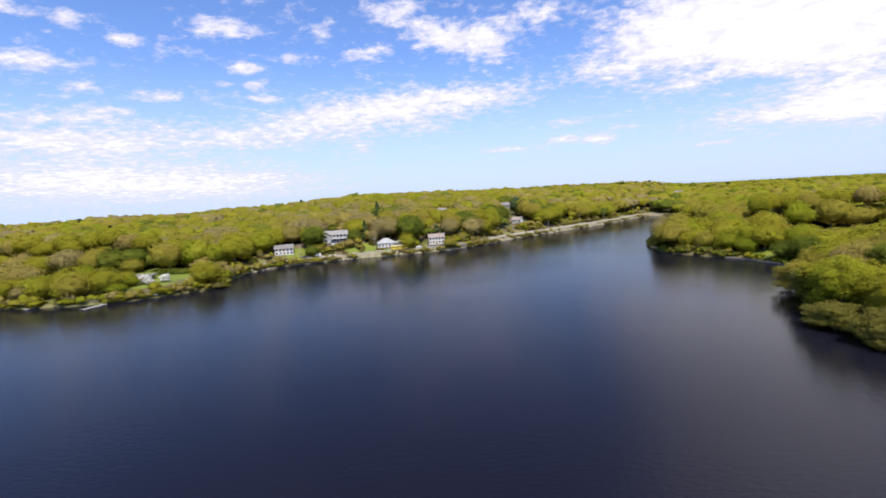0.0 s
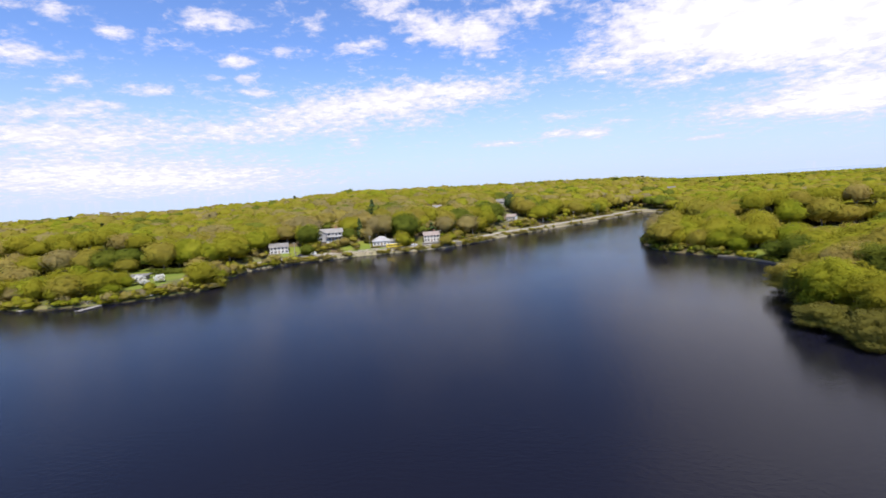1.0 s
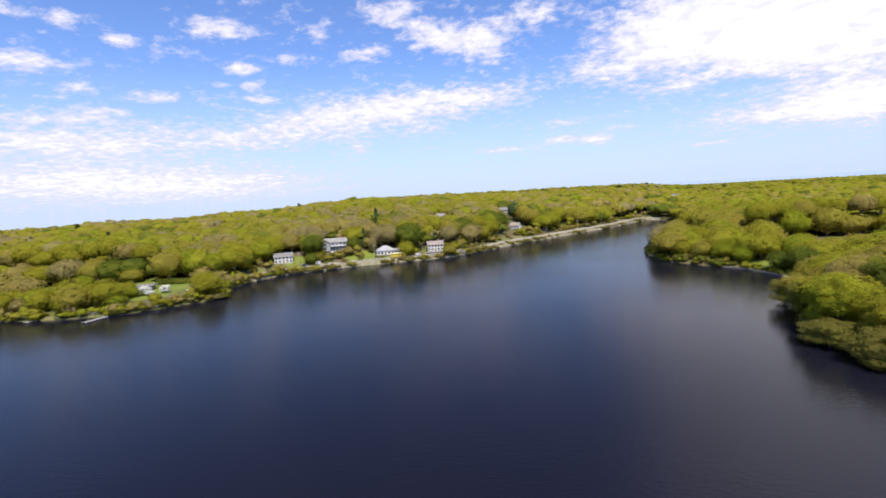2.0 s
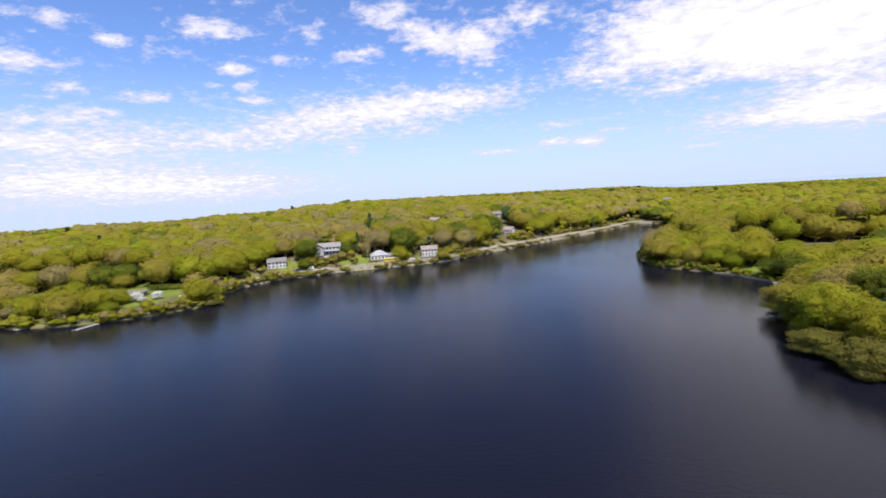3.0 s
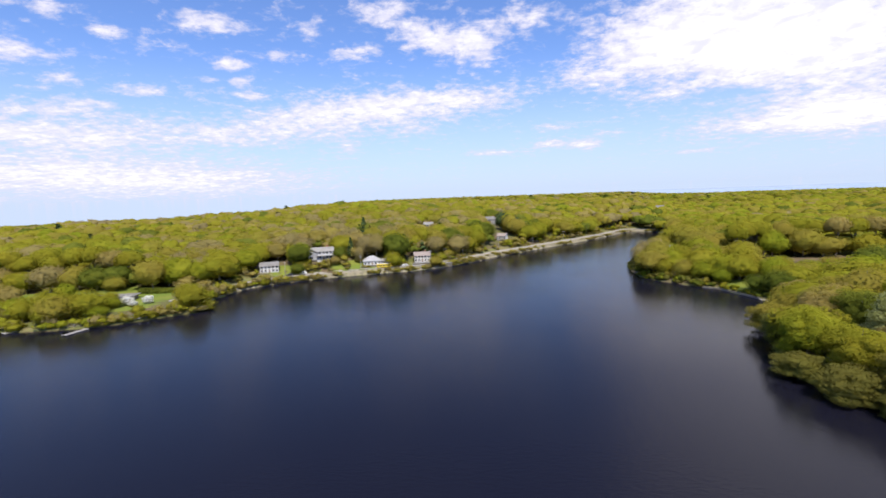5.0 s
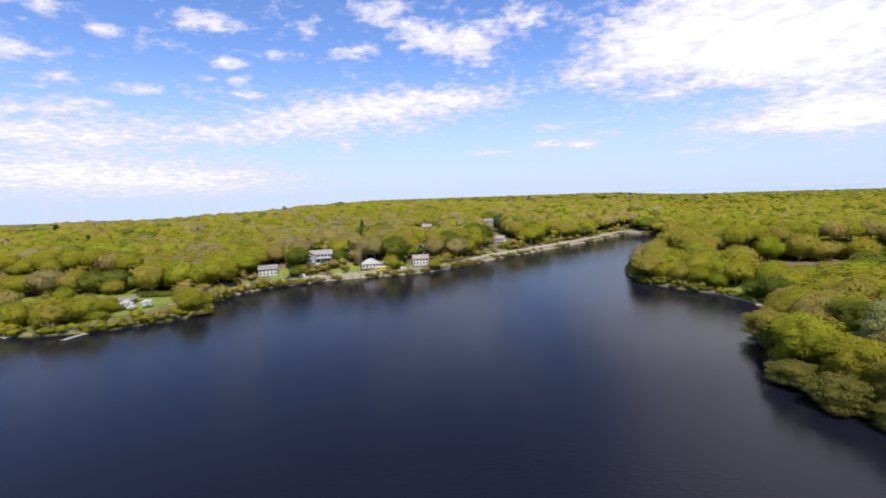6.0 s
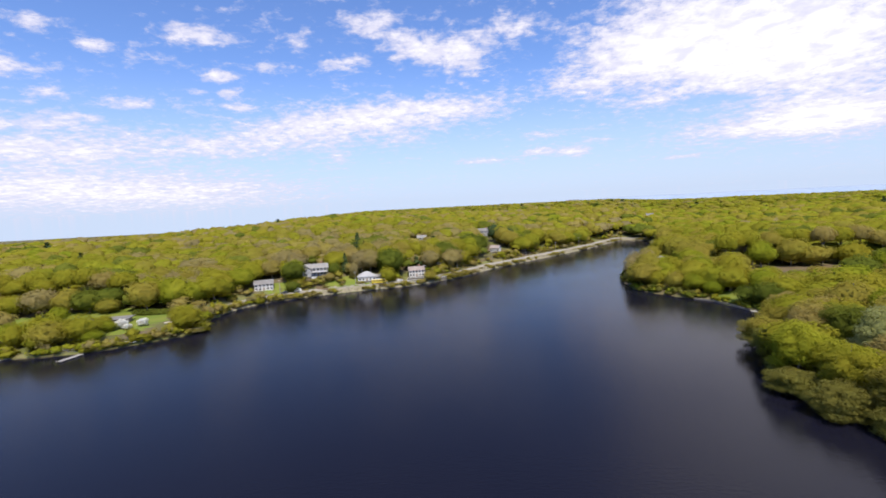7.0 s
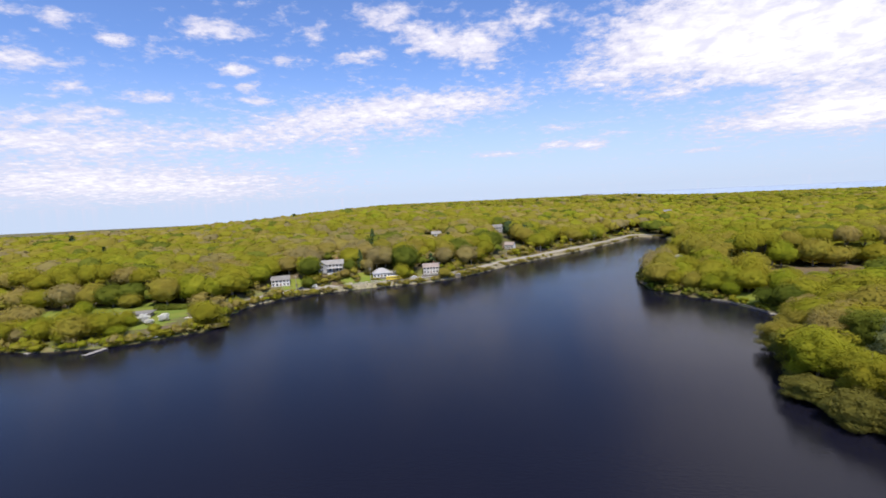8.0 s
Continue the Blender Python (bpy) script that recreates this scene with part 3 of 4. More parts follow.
# Trees that stand out: x, y, height, crown radius, tint.
# Tint 9 darkens low front crowns in place of shaded undersides.
EAST_TREES = [
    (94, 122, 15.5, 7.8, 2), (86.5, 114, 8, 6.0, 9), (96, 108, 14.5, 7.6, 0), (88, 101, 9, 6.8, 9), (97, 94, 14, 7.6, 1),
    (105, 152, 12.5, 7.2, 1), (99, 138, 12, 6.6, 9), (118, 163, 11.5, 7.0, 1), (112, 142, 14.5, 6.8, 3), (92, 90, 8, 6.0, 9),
]
EAST_BACK = [
    (109, 108, 15, 7.5, 3), (114, 118, 18, 8.0, 7), (120, 150, 14, 7.5, 3), (118, 134, 16, 7.5, 5), (131, 160, 14, 7.5, 3),
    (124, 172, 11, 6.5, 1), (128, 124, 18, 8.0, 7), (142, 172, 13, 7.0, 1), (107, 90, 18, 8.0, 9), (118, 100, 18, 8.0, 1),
    (146, 150, 16, 7.5, 2), (142, 134, 18, 8.0, 0), (136, 184, 10, 6.5, 3),
]
EAST_MORE = [
    (139, 198, 11, 7.5, 5), (135, 206, 8.5, 6.0, 5), (130, 226, 8, 5.0, 2), (134, 233, 14, 7.5, 2), (126, 235, 11, 6.5, 2), (120, 243, 11, 6.0, 1),
    (113, 252, 11, 6.0, 0), (110, 266, 11, 6.0, 0), (113, 280, 12, 6.5, 4), (119, 293, 14, 7.0, 4), (125, 305, 15, 7.0, 4),
    (136, 316, 15, 7.0, 4), (128, 262, 14, 7.0, 0), (138, 252, 16, 7.5, 2), (131, 276, 13, 6.0, 0), (150, 246, 17, 8.0, 0),
    (145, 232, 15, 7.5, 0), (152, 222, 12, 6.5, 2), (147, 212, 11, 6.5, 2),
]
COVE_TREES = [
    (160, 214, 10, 7.5, 1), (172, 206, 10, 8.0, 3), (158, 200, 11, 7.0, 0), (186, 222, 9, 7.5, 1),
    (172, 226, 8, 7.0, 2), (200, 214, 10, 7.5, 0), (188, 204, 11, 7.5, 1), (206, 232, 8, 7.0, 3), (162, 232, 10, 7.0, 0),
    (220, 226, 9, 7.0, 2), (192, 238, 6.5, 6.0, 1), (236, 234, 8, 7.0, 1),
]
WEST_TREES = [
    (-119, 209, 11.5, 7.5, 0), (-126, 217, 10, 6.0, 0), (-160, 212, 7, 4.5, 0), (-166, 189, 12, 8.5, 1), (-174, 196, 13, 8.5, 0), (-158, 195, 13, 8.5, 0),
    (-152, 193, 6, 5.0, 2), (-186, 194, 11, 7.5, 2), (-197, 194, 10, 7.0, 0), (-207, 198, 11, 7.5, 0), (-218, 196, 11, 8.0, 1),
    (-178, 241, 9, 6.0, 1), (-192, 226, 9, 5.0, 2), (-39, 309, 12, 6.0, 0),
    (-77, 305, 6.5, 4.0, 3), (-11, 316, 8, 5.0, 1), (-76, 314, 10, 5.5, 5), (-96, 288, 8, 5.0, 5), (-62, 312, 13, 3.5, 4),
]
for k, (x, y, h, wd, c) in enumerate(EAST_TREES + EAST_BACK):
    tree(x, y, h, wd, c, NEAR, k, "overhanging the lake's east shore", "trees of the near east shore")
for k, (x, y, h, wd, c) in enumerate(EAST_MORE + COVE_TREES):
    tree(x, y, h, wd, c, SHRUB, k, "on the wooded point", "trees of the wooded point")
for k, (x, y, h, wd, c) in enumerate(WEST_TREES):
    tree(x, y, h, wd, c, SHRUB, k, "by the lakeside houses", "trees by the west shore")
for k, (x, y, h, wd) in enumerate([(-151, 211, 5, 3.0), (-142, 212.5, 4.4, 2.4), (-147, 209, 3.2, 2.2)]):
    tree(x, y, h, wd, 8, NEAR, k, "on the lakeside lawn", "blossom trees on the lawn")
# trees beyond the view, added so the water reflects their dark crowns
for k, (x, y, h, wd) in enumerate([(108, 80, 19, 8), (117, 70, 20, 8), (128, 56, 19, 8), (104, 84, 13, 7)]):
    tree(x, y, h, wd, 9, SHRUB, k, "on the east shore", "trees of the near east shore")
HOUSES = [(-113, 286), (-88, 315), (-52, 310), (-20, 319), (-24, 440), (41, 478), (47, 428), (142, 306), (-164, 221)]
KEEP_CLEAR = [(hx, hy, 13.0) for hx, hy in HOUSES]
for hx, hy in HOUSES:
    toward = np.array((-hx * 0.9, -hy)) / math.hypot(hx * 0.9, hy)
    KEEP_CLEAR += [(hx + toward[0] * k, hy + toward[1] * k, 10.0) for k in ((10, 18) if hx < 100 else (9, 17))]
    if hy > 400:
        KEEP_CLEAR += [(hx + toward[0] * k, hy + toward[1] * k, 9.0) for k in (26, 34)]
KEEP_CLEAR += [(-141, 206, 15.0), (-132, 210, 12.0), (-150, 204, 10.0)]
KEEP_CLEAR += [(x, y, wd * 0.9) for x, y, h, wd, c in EAST_TREES + EAST_BACK + EAST_MORE + COVE_TREES + WEST_TREES]

TALL = [shared(tree_kind(s, 2700, 0.24, 24, 0.48, 8, 7, 1.6, 2, 0.86, (0.3, 0.46), 0.7, (0.8, 1.2), (0.46, 0.7)), "tall") for s in (81, 82, 83)]
fill_rng = np.random.default_rng(23)
for line_of, where in (([(164, 268), (184, 284), (215, 282), (262, 262), (300, 236)], "behind the bare clearing"), ([(-330, 268), (-262, 256), (-206, 252), (-176, 254)], "at the edge of the lawn")):
    q, nn = along(line_of, 9.5)
    for k in range(len(q)):
        px, py = q[k] + nn[k] * fill_rng.uniform(-3, 5)
        tree(px, py, fill_rng.uniform(19, 24), fill_rng.uniform(6.5, 9), int(fill_rng.choice([0, 1, 0, 3])), TALL, k, where, "tall edge trees")
        KEEP_CLEAR.append((px, py, 5.0))

q, nn = along([(-262, 165), *WEST_SHORE[3:6]], 3.8)
for k in range(len(q)):
    off = fill_rng.uniform(4, 17)
    px, py = q[k] + nn[k] * off + fill_rng.uniform(-1.5, 1.5, 2)
    tree(px, py, fill_rng.uniform(6.5, 12), fill_rng.uniform(4.0, 6.5), int(fill_rng.choice([0, 0, 1, 2, 3, 4])), SHRUB, k, "massed along the lake edge", "trees of the south-west point")
tree(-165, 208, 6, 5.5, 0, SHRUB, 1, "before the bungalow", "trees of the south-west point")
tree(-155, 207, 5.5, 4.5, 2, SHRUB, 2, "before the bungalow", "trees of the south-west point")
for k, (x, y, h) in enumerate([(-66, 352, 21), (-60, 344, 17), (-6, 352, 13), (5, 356, 12), (-70, 322, 13)]):
    tree(x, y, h * 1.05, h * 0.42, 6, PINE, k, "standing above the broad-leaved wood", "evergreens on the hill")

for k, (x, y, h, wd) in enumerate([(55, 452, 19, 7.5), (62, 458, 18, 7.0), (48, 460, 20, 7.0)]):
    tree(x, y, h, wd, 6, MIDDLE, k, "in the wood above the road", "evergreens on the hill")


def free_of(x, y, margin=0.0):
    d = shore_distance(x, y)
    west_bank = (x < 0.42 * y - 10) & (y > 228)
    ok = d > np.where(west_bank, 15.0, 4.0)
    ok &= ((x + 185) / 82) ** 2 + ((y - 222) / 22) ** 2 > 1
    ok &= ((x - 204) / 46) ** 2 + ((y - 246) / 24) ** 2 > 1
    ok &= ((x - 136) / 8) ** 2 + ((y - 213) / 12) ** 2 > 1
    for cx, cy, rad in KEEP_CLEAR:
        ok &= np.hypot(x - cx, y - cy) > rad + margin
    return ok


def scatter(x0, x1, y0, y1, gap):
    """Uneven rows of places, gap metres apart."""
    gx, gy = np.meshgrid(np.arange(x0, x1, gap), np.arange(y0, y1, gap * 0.87))
    gx = gx + (np.arange(gy.shape[0]) % 2)[:, None] * gap / 2
    x = (gx + rng.uniform(-0.36, 0.36, gx.shape) * gap).ravel()
    y = (gy + rng.uniform(-0.36, 0.36, gy.shape) * gap).ravel()
    return x, y


def in_sight(x, y):
    az = np.degrees(np.arctan2(x, y + 30))
    return (y > -10) & (np.abs(az) < 50)


TINT_ORDER = np.array([5, 2, 0, 1, 3, 4])
TINT_EDGE = np.cumsum([0.05, 0.13, 0.36, 0.28, 0.13, 0.05])


def tint_at(x, y):
    """Neighbouring trees tend to share a tint; a few conifers stand among them."""
    u = 0.5 + 0.34 * np.sin(x * 0.052 + 1.3 * np.sin(y * 0.031)) * np.sin(y * 0.057 + 1) + rng.uniform(-0.46, 0.46, np.shape(x))
    t = TINT_ORDER[np.clip(np.searchsorted(TINT_EDGE, np.clip(u, 0.02, 0.98)), 0, 5)]
    # the slope above the houses: many tan and barely budding crowns, some deep green ones
    slope = np.exp(-((x + 40) / 105) ** 2 - ((y - 375) / 80) ** 2)
    v = 0.5 + 0.28 * np.sin(x * 0.11 + 2) * np.sin(y * 0.083) + 0.22 * np.sin(x * 1.7 + y * 2.3)
    t = np.where((v > 0.56) & (slope > 0.35), np.where(v > 0.72, 3, 4), np.where((v < 0.22) & (slope > 0.35), 5, t))
    east = (x > 0.42 * y - 10) & ((np.sin(x * 3.1 + y * 1.9) < 0.86) | (np.hypot(x - 138, y - 235) < 45))
    t = np.where(east & ((t == 3) | (t == 4)), np.where(np.sin(x + y * 2.7) > 0.3, 2, 0), t)
    return np.where(rng.uniform(0, 1, np.shape(x)) < 0.004, 6, t)


x, y = scatter(-700, 700, 60, 800, 13.4)
keep = in_sight(x, y) & free_of(x, y)
x, y = x[keep], y[keep]
order = np.argsort(np.hypot(x, y) + np.where(shore_distance(x, y) < 45, -140, 0))
x, y = x[order], y[order]
wood_size = 1.0 + 0.18 * np.sin(x * 0.031) * np.sin(y * 0.027 + 2)
SINGLE = 250
for k in range(SINGLE):
    t = int(tint_at(x[k], y[k]))
    h = rng.uniform(13.0, 19) * wood_size[k]
    west = x[k] < 0.42 * y[k] - 10
    where = "on the hillside above the road" if west else "in the east shore wood"
    if t == 6:
        tree(x[k], y[k], h, h * 0.32, 6, PINE, k, where)
    else:
        tree(x[k], y[k], h, rng.uniform(7.6, 10.8), t, MIDDLE, k, where)


def woods(name, x, y, kinds, heights, radii, label, with_trunk):
    """Many trees joined: crowns in one mesh, with their trunks."""
    vs, fs, ms, ns, base = [], [], [], [], 0
    z = ground_z(x, y) - 0.2
    pick = tint_at(x, y)
    turn = rng.uniform(0, 6.28, len(x))
    for k in range(len(x)):
        (cv, cf, cn), (tv, tf) = kinds[-1] if pick[k] == 6 else kinds[k % (len(kinds) - 1)]
        c, s = math.cos(turn[k]), math.sin(turn[k])
        rad, tall = radii[k] / RADIUS, heights[k] / HEIGHT
        m = np.array([[c * rad, s * rad, 0], [-s * rad, c * rad, 0], [0, 0, tall]])
        for v, f, mat, vn in ((cv, cf, pick[k], cn), (tv, tf, len(LEAF), tv * (1, 1, 0) + (0.01, 0, 0)))[: 2 if with_trunk else 1]:
            ns.append(vn @ np.array([[c, s, 0], [-s, c, 0], [0, 0, 1]]))
            vs.append(v @ m + (x[k], y[k], z[k]))
            fs.append(f + base)
            ms.append(np.full(len(f), mat))
            base += len(v)
    ob = new(name, mesh_from(name, np.concatenate(vs), np.concatenate(fs), LEAF + [BARK], np.concatenate(ms), normals=np.concatenate(ns)))
    return tagged(ob, label, "woodland", kind="stuff")


MID_KINDS = [tree_kind(s, 480, 0.38, 20, 0.0, 4, 0, 1.8, 2, 0.94, (0.3, 0.48), 1.0, (0.9, 1.15), (0.46, 0.68)) for s in (41, 42, 43, 44, 45, 46)] + [conifer_kind(47, 150, 1.2)]
FAR_KINDS = [tree_kind(s, 12, 1.9, 6, 0.3, 4, 0, 1.5, 1) for s in (51, 52, 53)] + [conifer_kind(54, 40, 2.0)]
mx, my = x[SINGLE:], y[SINGLE:]
back_r = np.hypot(mx, my)
tall, broad = rng.uniform(13, 18.5, len(mx)) * wood_size[SINGLE:], rng.uniform(7.6, 11.0, len(mx))
BACK_KINDS = [tree_kind(s, 60, 0.7, 10, 0.1, 4, 0, 1.7, 2, 0.99, (0.34, 0.5), 0.95, (0.96, 1.08)) for s in (71, 72, 73, 74, 75)] + [conifer_kind(76, 80, 1.6)]
for near_by, kinds, label in ((True, MID_KINDS, "dense spring woodland in mixed yellow-green, olive and tan"), (False, BACK_KINDS, "rolling spring woodland over the hill's crest")):
    k = (back_r < 540) == near_by
    woods("woodland", mx[k], my[k], kinds, tall[k], broad[k], label, near_by)
# filler growth between the trunks, added to lighten dark gaps among the crowns
UNDER = [tree_kind(s, 30, 1.2, 7, 0.0, 4, 0, 1.7, 1, 0.88) for s in (91, 92, 93)] + [conifer_kind(94, 30, 1.6)]
ux, uy = scatter(-480, 480, 60, 600, 9.5)
keep = in_sight(ux, uy) & free_of(ux, uy, 2.0) & (np.hypot(ux, uy) < 600) & (shore_distance(ux, uy) > 19)
ux, uy = ux[keep], uy[keep]
woods("undergrowth", ux, uy, UNDER, rng.uniform(8.5, 12.5, len(ux)), rng.uniform(5.0, 7.0, len(ux)),
      "filler olive and yellow-green growth under the tall trees", False)
fx, fy = scatter(-2300, 2300, 500, 2500, 29)
far_r = np.hypot(fx, fy)
keep = in_sight(fx, fy) & ((np.abs(fx) > 690) | (fy > 790)) & (far_r < 2400) & (ground_z(fx, fy) > -90)
fx, fy = fx[keep], fy[keep]
woods("far_woodland", fx, fy, FAR_KINDS, rng.uniform(12, 18, len(fx)), rng.uniform(12, 17, len(fx)),
      "distant unbroken spring woodland reaching to the horizon", False)

# unbroken canopy sheet over the lowered far west ground
ca, cr = np.meshgrid(np.radians(np.linspace(-58, 12, 240)), np.geomspace(2250, 5000, 26))
cx, cy = cr * np.sin(ca), cr * np.cos(ca)
cz = ground_z(cx, cy) + 11 + 2.5 * np.sin(ca * 310 + cr * 0.02) * np.sin(ca * 173) + rng.uniform(-1.5, 1.5, ca.shape)
tagged(new("far_canopy", mesh_from("far_canopy", np.stack([cx.ravel(), cy.ravel(), cz.ravel()], 1), grid_faces(240, 26), [LEAF[1]], smooth=True)),
       "distant olive canopy over the lowered ground on the horizon", "woodland", kind="stuff")

# ---- houses ----
def slab(bm, a, b, c, d, thick):
    """A flat slab under the quad a b c d."""
    down = Vector((0, 0, -thick))
    top = [bm.verts.new(Vector(p)) for p in (a, b, c, d)]
    low = [bm.verts.new(Vector(p) + down) for p in (a, b, c, d)]
    bm.faces.new(top)
    bm.faces.new(low[::-1])
    for k in range(4):
        bm.faces.new((top[k - 1], low[k - 1], low[k], top[k]))


def gable_body(bm, x0, x1, y0, y1, z0, z1, rise, along_x=True):
    """Walls with gable ends, as one solid."""
    if along_x:
        ends = [[(x, y0, z0), (x, y1, z0), (x, y1, z1), (x, (y0 + y1) / 2, z1 + rise), (x, y0, z1)] for x in (x0, x1)]
    else:
        ends = [[(x0, y, z0), (x1, y, z0), (x1, y, z1), ((x0 + x1) / 2, y, z1 + rise), (x0, y, z1)] for y in (y1, y0)]
    va, vb = ([bm.verts.new(p) for p in e] for e in ends)
    bm.faces.new(va[::-1])
    bm.faces.new(vb)
    for k in range(5):
        bm.faces.new((va[k - 1], va[k], vb[k], vb[k - 1]))


def gable_roof(bm, x0, x1, y0, y1, z1, rise, along_x=True, over=0.45, thick=0.22):
    """Two pitched slabs with eaves; they meet at the ridge."""
    if along_x:
        half, cy = (y1 - y0) / 2, (y0 + y1) / 2
        drop = rise / half * over
        for s in (-1, 1):
            e, r = (cy + s * (half + over), z1 - drop + thick), (cy, z1 + rise + thick)
            q = [(x0 - over, e[0], e[1]), (x1 + over, e[0], e[1]), (x1 + over, r[0], r[1]), (x0 - over, r[0], r[1])]
            slab(bm, *(q if s < 0 else q[::-1]), thick)
    else:
        half, cx = (x1 - x0) / 2, (x0 + x1) / 2
        drop = rise / half * over
        for s in (-1, 1):
            e, r = (cx + s * (half + over), z1 - drop + thick), (cx, z1 + rise + thick)
            q = [(e[0], y0 - over, e[1]), (r[0], y0 - over, r[1]), (r[0], y1 + over, r[1]), (e[0], y1 + over, e[1])]
            slab(bm, *(q[::-1] if s > 0 else q), thick)


def hip_roof(bm, x0, x1, y0, y1, z1, rise, over=0.5, thick=0.2):
    x0, x1, y0, y1 = x0 - over, x1 + over, y0 - over, y1 + over
    half = (y1 - y0) / 2
    ridge = max(0.6, (x1 - x0) / 2 - half)
    cx, cy = (x0 + x1) / 2, (y0 + y1) / 2
    low = [bm.verts.new((x, y, z1)) for x, y in ((x0, y0), (x1, y0), (x1, y1), (x0, y1))]
    eave = [bm.verts.new((v.co.x, v.co.y, z1 + thick)) for v in low]
    a, b = bm.verts.new((cx - ridge, cy, z1 + rise)), bm.verts.new((cx + ridge, cy, z1 + rise))
    bm.faces.new(low[::-1])
    for k in range(4):
        bm.faces.new((low[k - 1], low[k], eave[k], eave[k - 1]))
    bm.faces.new((eave[0], eave[1], b, a))
    bm.faces.new((eave[2], eave[3], a, b))
    bm.faces.new((eave[1], eave[2], b))
    bm.faces.new((eave[3], eave[0], a))


def window(house, x, y, z, wide, tall, trim=WHITE):
    """A framed window on the front wall, with sill and pane."""
    bm = bmesh.new()
    for q in ((-wide / 2 - 0.12, -wide / 2, 0, tall), (wide / 2, wide / 2 + 0.12, 0, tall), (-wide / 2 - 0.12, wide / 2 + 0.12, tall, tall + 0.12), (-0.04, 0.04, 0, tall)):
        box(bm, x + q[0], y - 0.10, z + q[2], x + q[1], y + 0.02, z + q[3])
    f = part("window", bm, trim, house)
    part("pane", boxed(x - wide / 2, y - 0.04, z, x + wide / 2, y + 0.02, z + tall), GLASS, f)
    part("sill", boxed(x - wide / 2 - 0.18, y - 0.16, z - 0.1, x + wide / 2 + 0.18, y + 0.02, z, bevel=0.02), trim, f)


def door(house, x, y, z, mat):
    d = part("door", boxed(x - 0.5, y - 0.08, z, x + 0.5, y + 0.02, z + 2.05, bevel=0.02), mat, house)
    part("door_frame", box(box(boxed(x - 0.64, y - 0.12, z, x - 0.5, y + 0.02, z + 2.05), x + 0.5, y - 0.12, z, x + 0.64, y + 0.02, z + 2.05), x - 0.64, y - 0.12, z + 2.05, x + 0.64, y + 0.02, z + 2.19), WHITE, d)


def chimney(house, x, y, z0, z1):
    bm = boxed(x - 0.45, y - 0.4, z0, x + 0.45, y + 0.4, z1, bevel=0.03)
    box(bm, x - 0.55, y - 0.5, z1, x + 0.55, y + 0.5, z1 + 0.18)
    part("chimney", bm, BRICK, house)


def house_base(name, x, y, turn, deep, label, lift=0.0):
    """An empty at the house's foot, level with the ground at its middle."""
    ob = new(name)
    ob.matrix_basis = pose(x, y, float(ground_z(x, y)) + lift, 0, 0, turn)
    return tagged(ob, label, "house", "lakeside houses")


def simple_house(x, y, turn, wide, deep, tall, rise, wall, roof, label, rows, across, lift=0.0, stack=True, hip=False, foot=4.0):
    h = house_base("house", x, y, turn, deep, label, lift)
    bm = bmesh.new()
    if hip:
        box(bm, -wide / 2, -deep / 2, 0, wide / 2, deep / 2, tall)
    else:
        gable_body(bm, -wide / 2, wide / 2, -deep / 2, deep / 2, 0, tall, rise)
    part("wall", bm, wall, h)
    part("foundation", boxed(-wide / 2 + 0.05, -deep / 2 + 0.05, -foot, wide / 2 - 0.05, deep / 2 - 0.05, 0), CONCRETE, h)
    bm = bmesh.new()
    (hip_roof if hip else gable_roof)(bm, -wide / 2, wide / 2, -deep / 2, deep / 2, tall, rise)
    part("roof", bm, roof, h)
    for r in range(rows):
        for k in range(across):
            px = -wide / 2 + wide * (k + 0.5) / across
            z = 0.75 + r * tall / rows
            if r == 0 and k == across // 2:
                door(h, px, -deep / 2, 0.05, BROWN)
            else:
                window(h, px, -deep / 2, z, 1.15, 1.2)
    if stack:
        chimney(h, wide * 0.22, 0.6, tall, tall + rise + 1.1)
    return h


# white two-storey house above the road
simple_house(-113.5, 286.5, 20, 10.8, 7.5, 4.1, 2.0, WHITE, ROOF_GREY, "white two-storey house with grey gable roof above the road", 2, 5, -1.2, False)

# large grey house with a front gable and side wing
h = house_base("house", -88.5, 314, 15, 9, "large pale grey house with front gable and side wing", 0.0)
h.scale = (1.15, 1.1, 1.1)
bm = bmesh.new()
gable_body(bm, -8, 7, -4, 4.5, 0, 4.9, 2.1)
gable_body(bm, -8.5, -2.5, -6.2, -3.9, 0, 4.8, 1.9, False)
part("wall", bm, GREY, h)
part("foundation", boxed(-8, -5.8, -4, 7, 4.4, 0), CONCRETE, h)
bm = bmesh.new()
gable_roof(bm, -8, 7, -4, 4.5, 4.9, 2.1)
gable_roof(bm, -8.5, -2.5, -6.3, -0.4, 4.8, 1.9, False)
part("roof", bm, ROOF_PALE, h)
wing = part("wing", boxed(7.05, -2.5, -4, 12, 3.5, 2.9), CREAM, h, "cream single-storey side wing")
bm = bmesh.new()
slab(bm, (6.9, -3, 3.1), (12.4, -3, 3.1), (12.4, 4, 3.6), (6.9, 4, 3.6), 0.2)
part("wing_roof", bm, ROOF_PALE, wing)
for k in range(4):
    window(h, -0.6 + k * 2.0, -4, 3.4, 1.2, 1.3)
    if k != 1:
        window(h, -0.6 + k * 2.0, -4, 0.8, 1.2, 1.3)
door(h, 1.4, -4, 0.05, BROWN)
for z in (0.8, 3.4):
    window(h, -5.5, -6.2, z, 1.8, 1.4)
part("porch", box(boxed(-2.4, -6.0, -3.5, 6.5, -4.1, 0.0), -2.4, -6.0, 2.55, 6.5, -4.1, 2.7), WHITE, h, "white front porch with flat roof")
chimney(h, 3.5, 1.0, 5.5, 8.2)

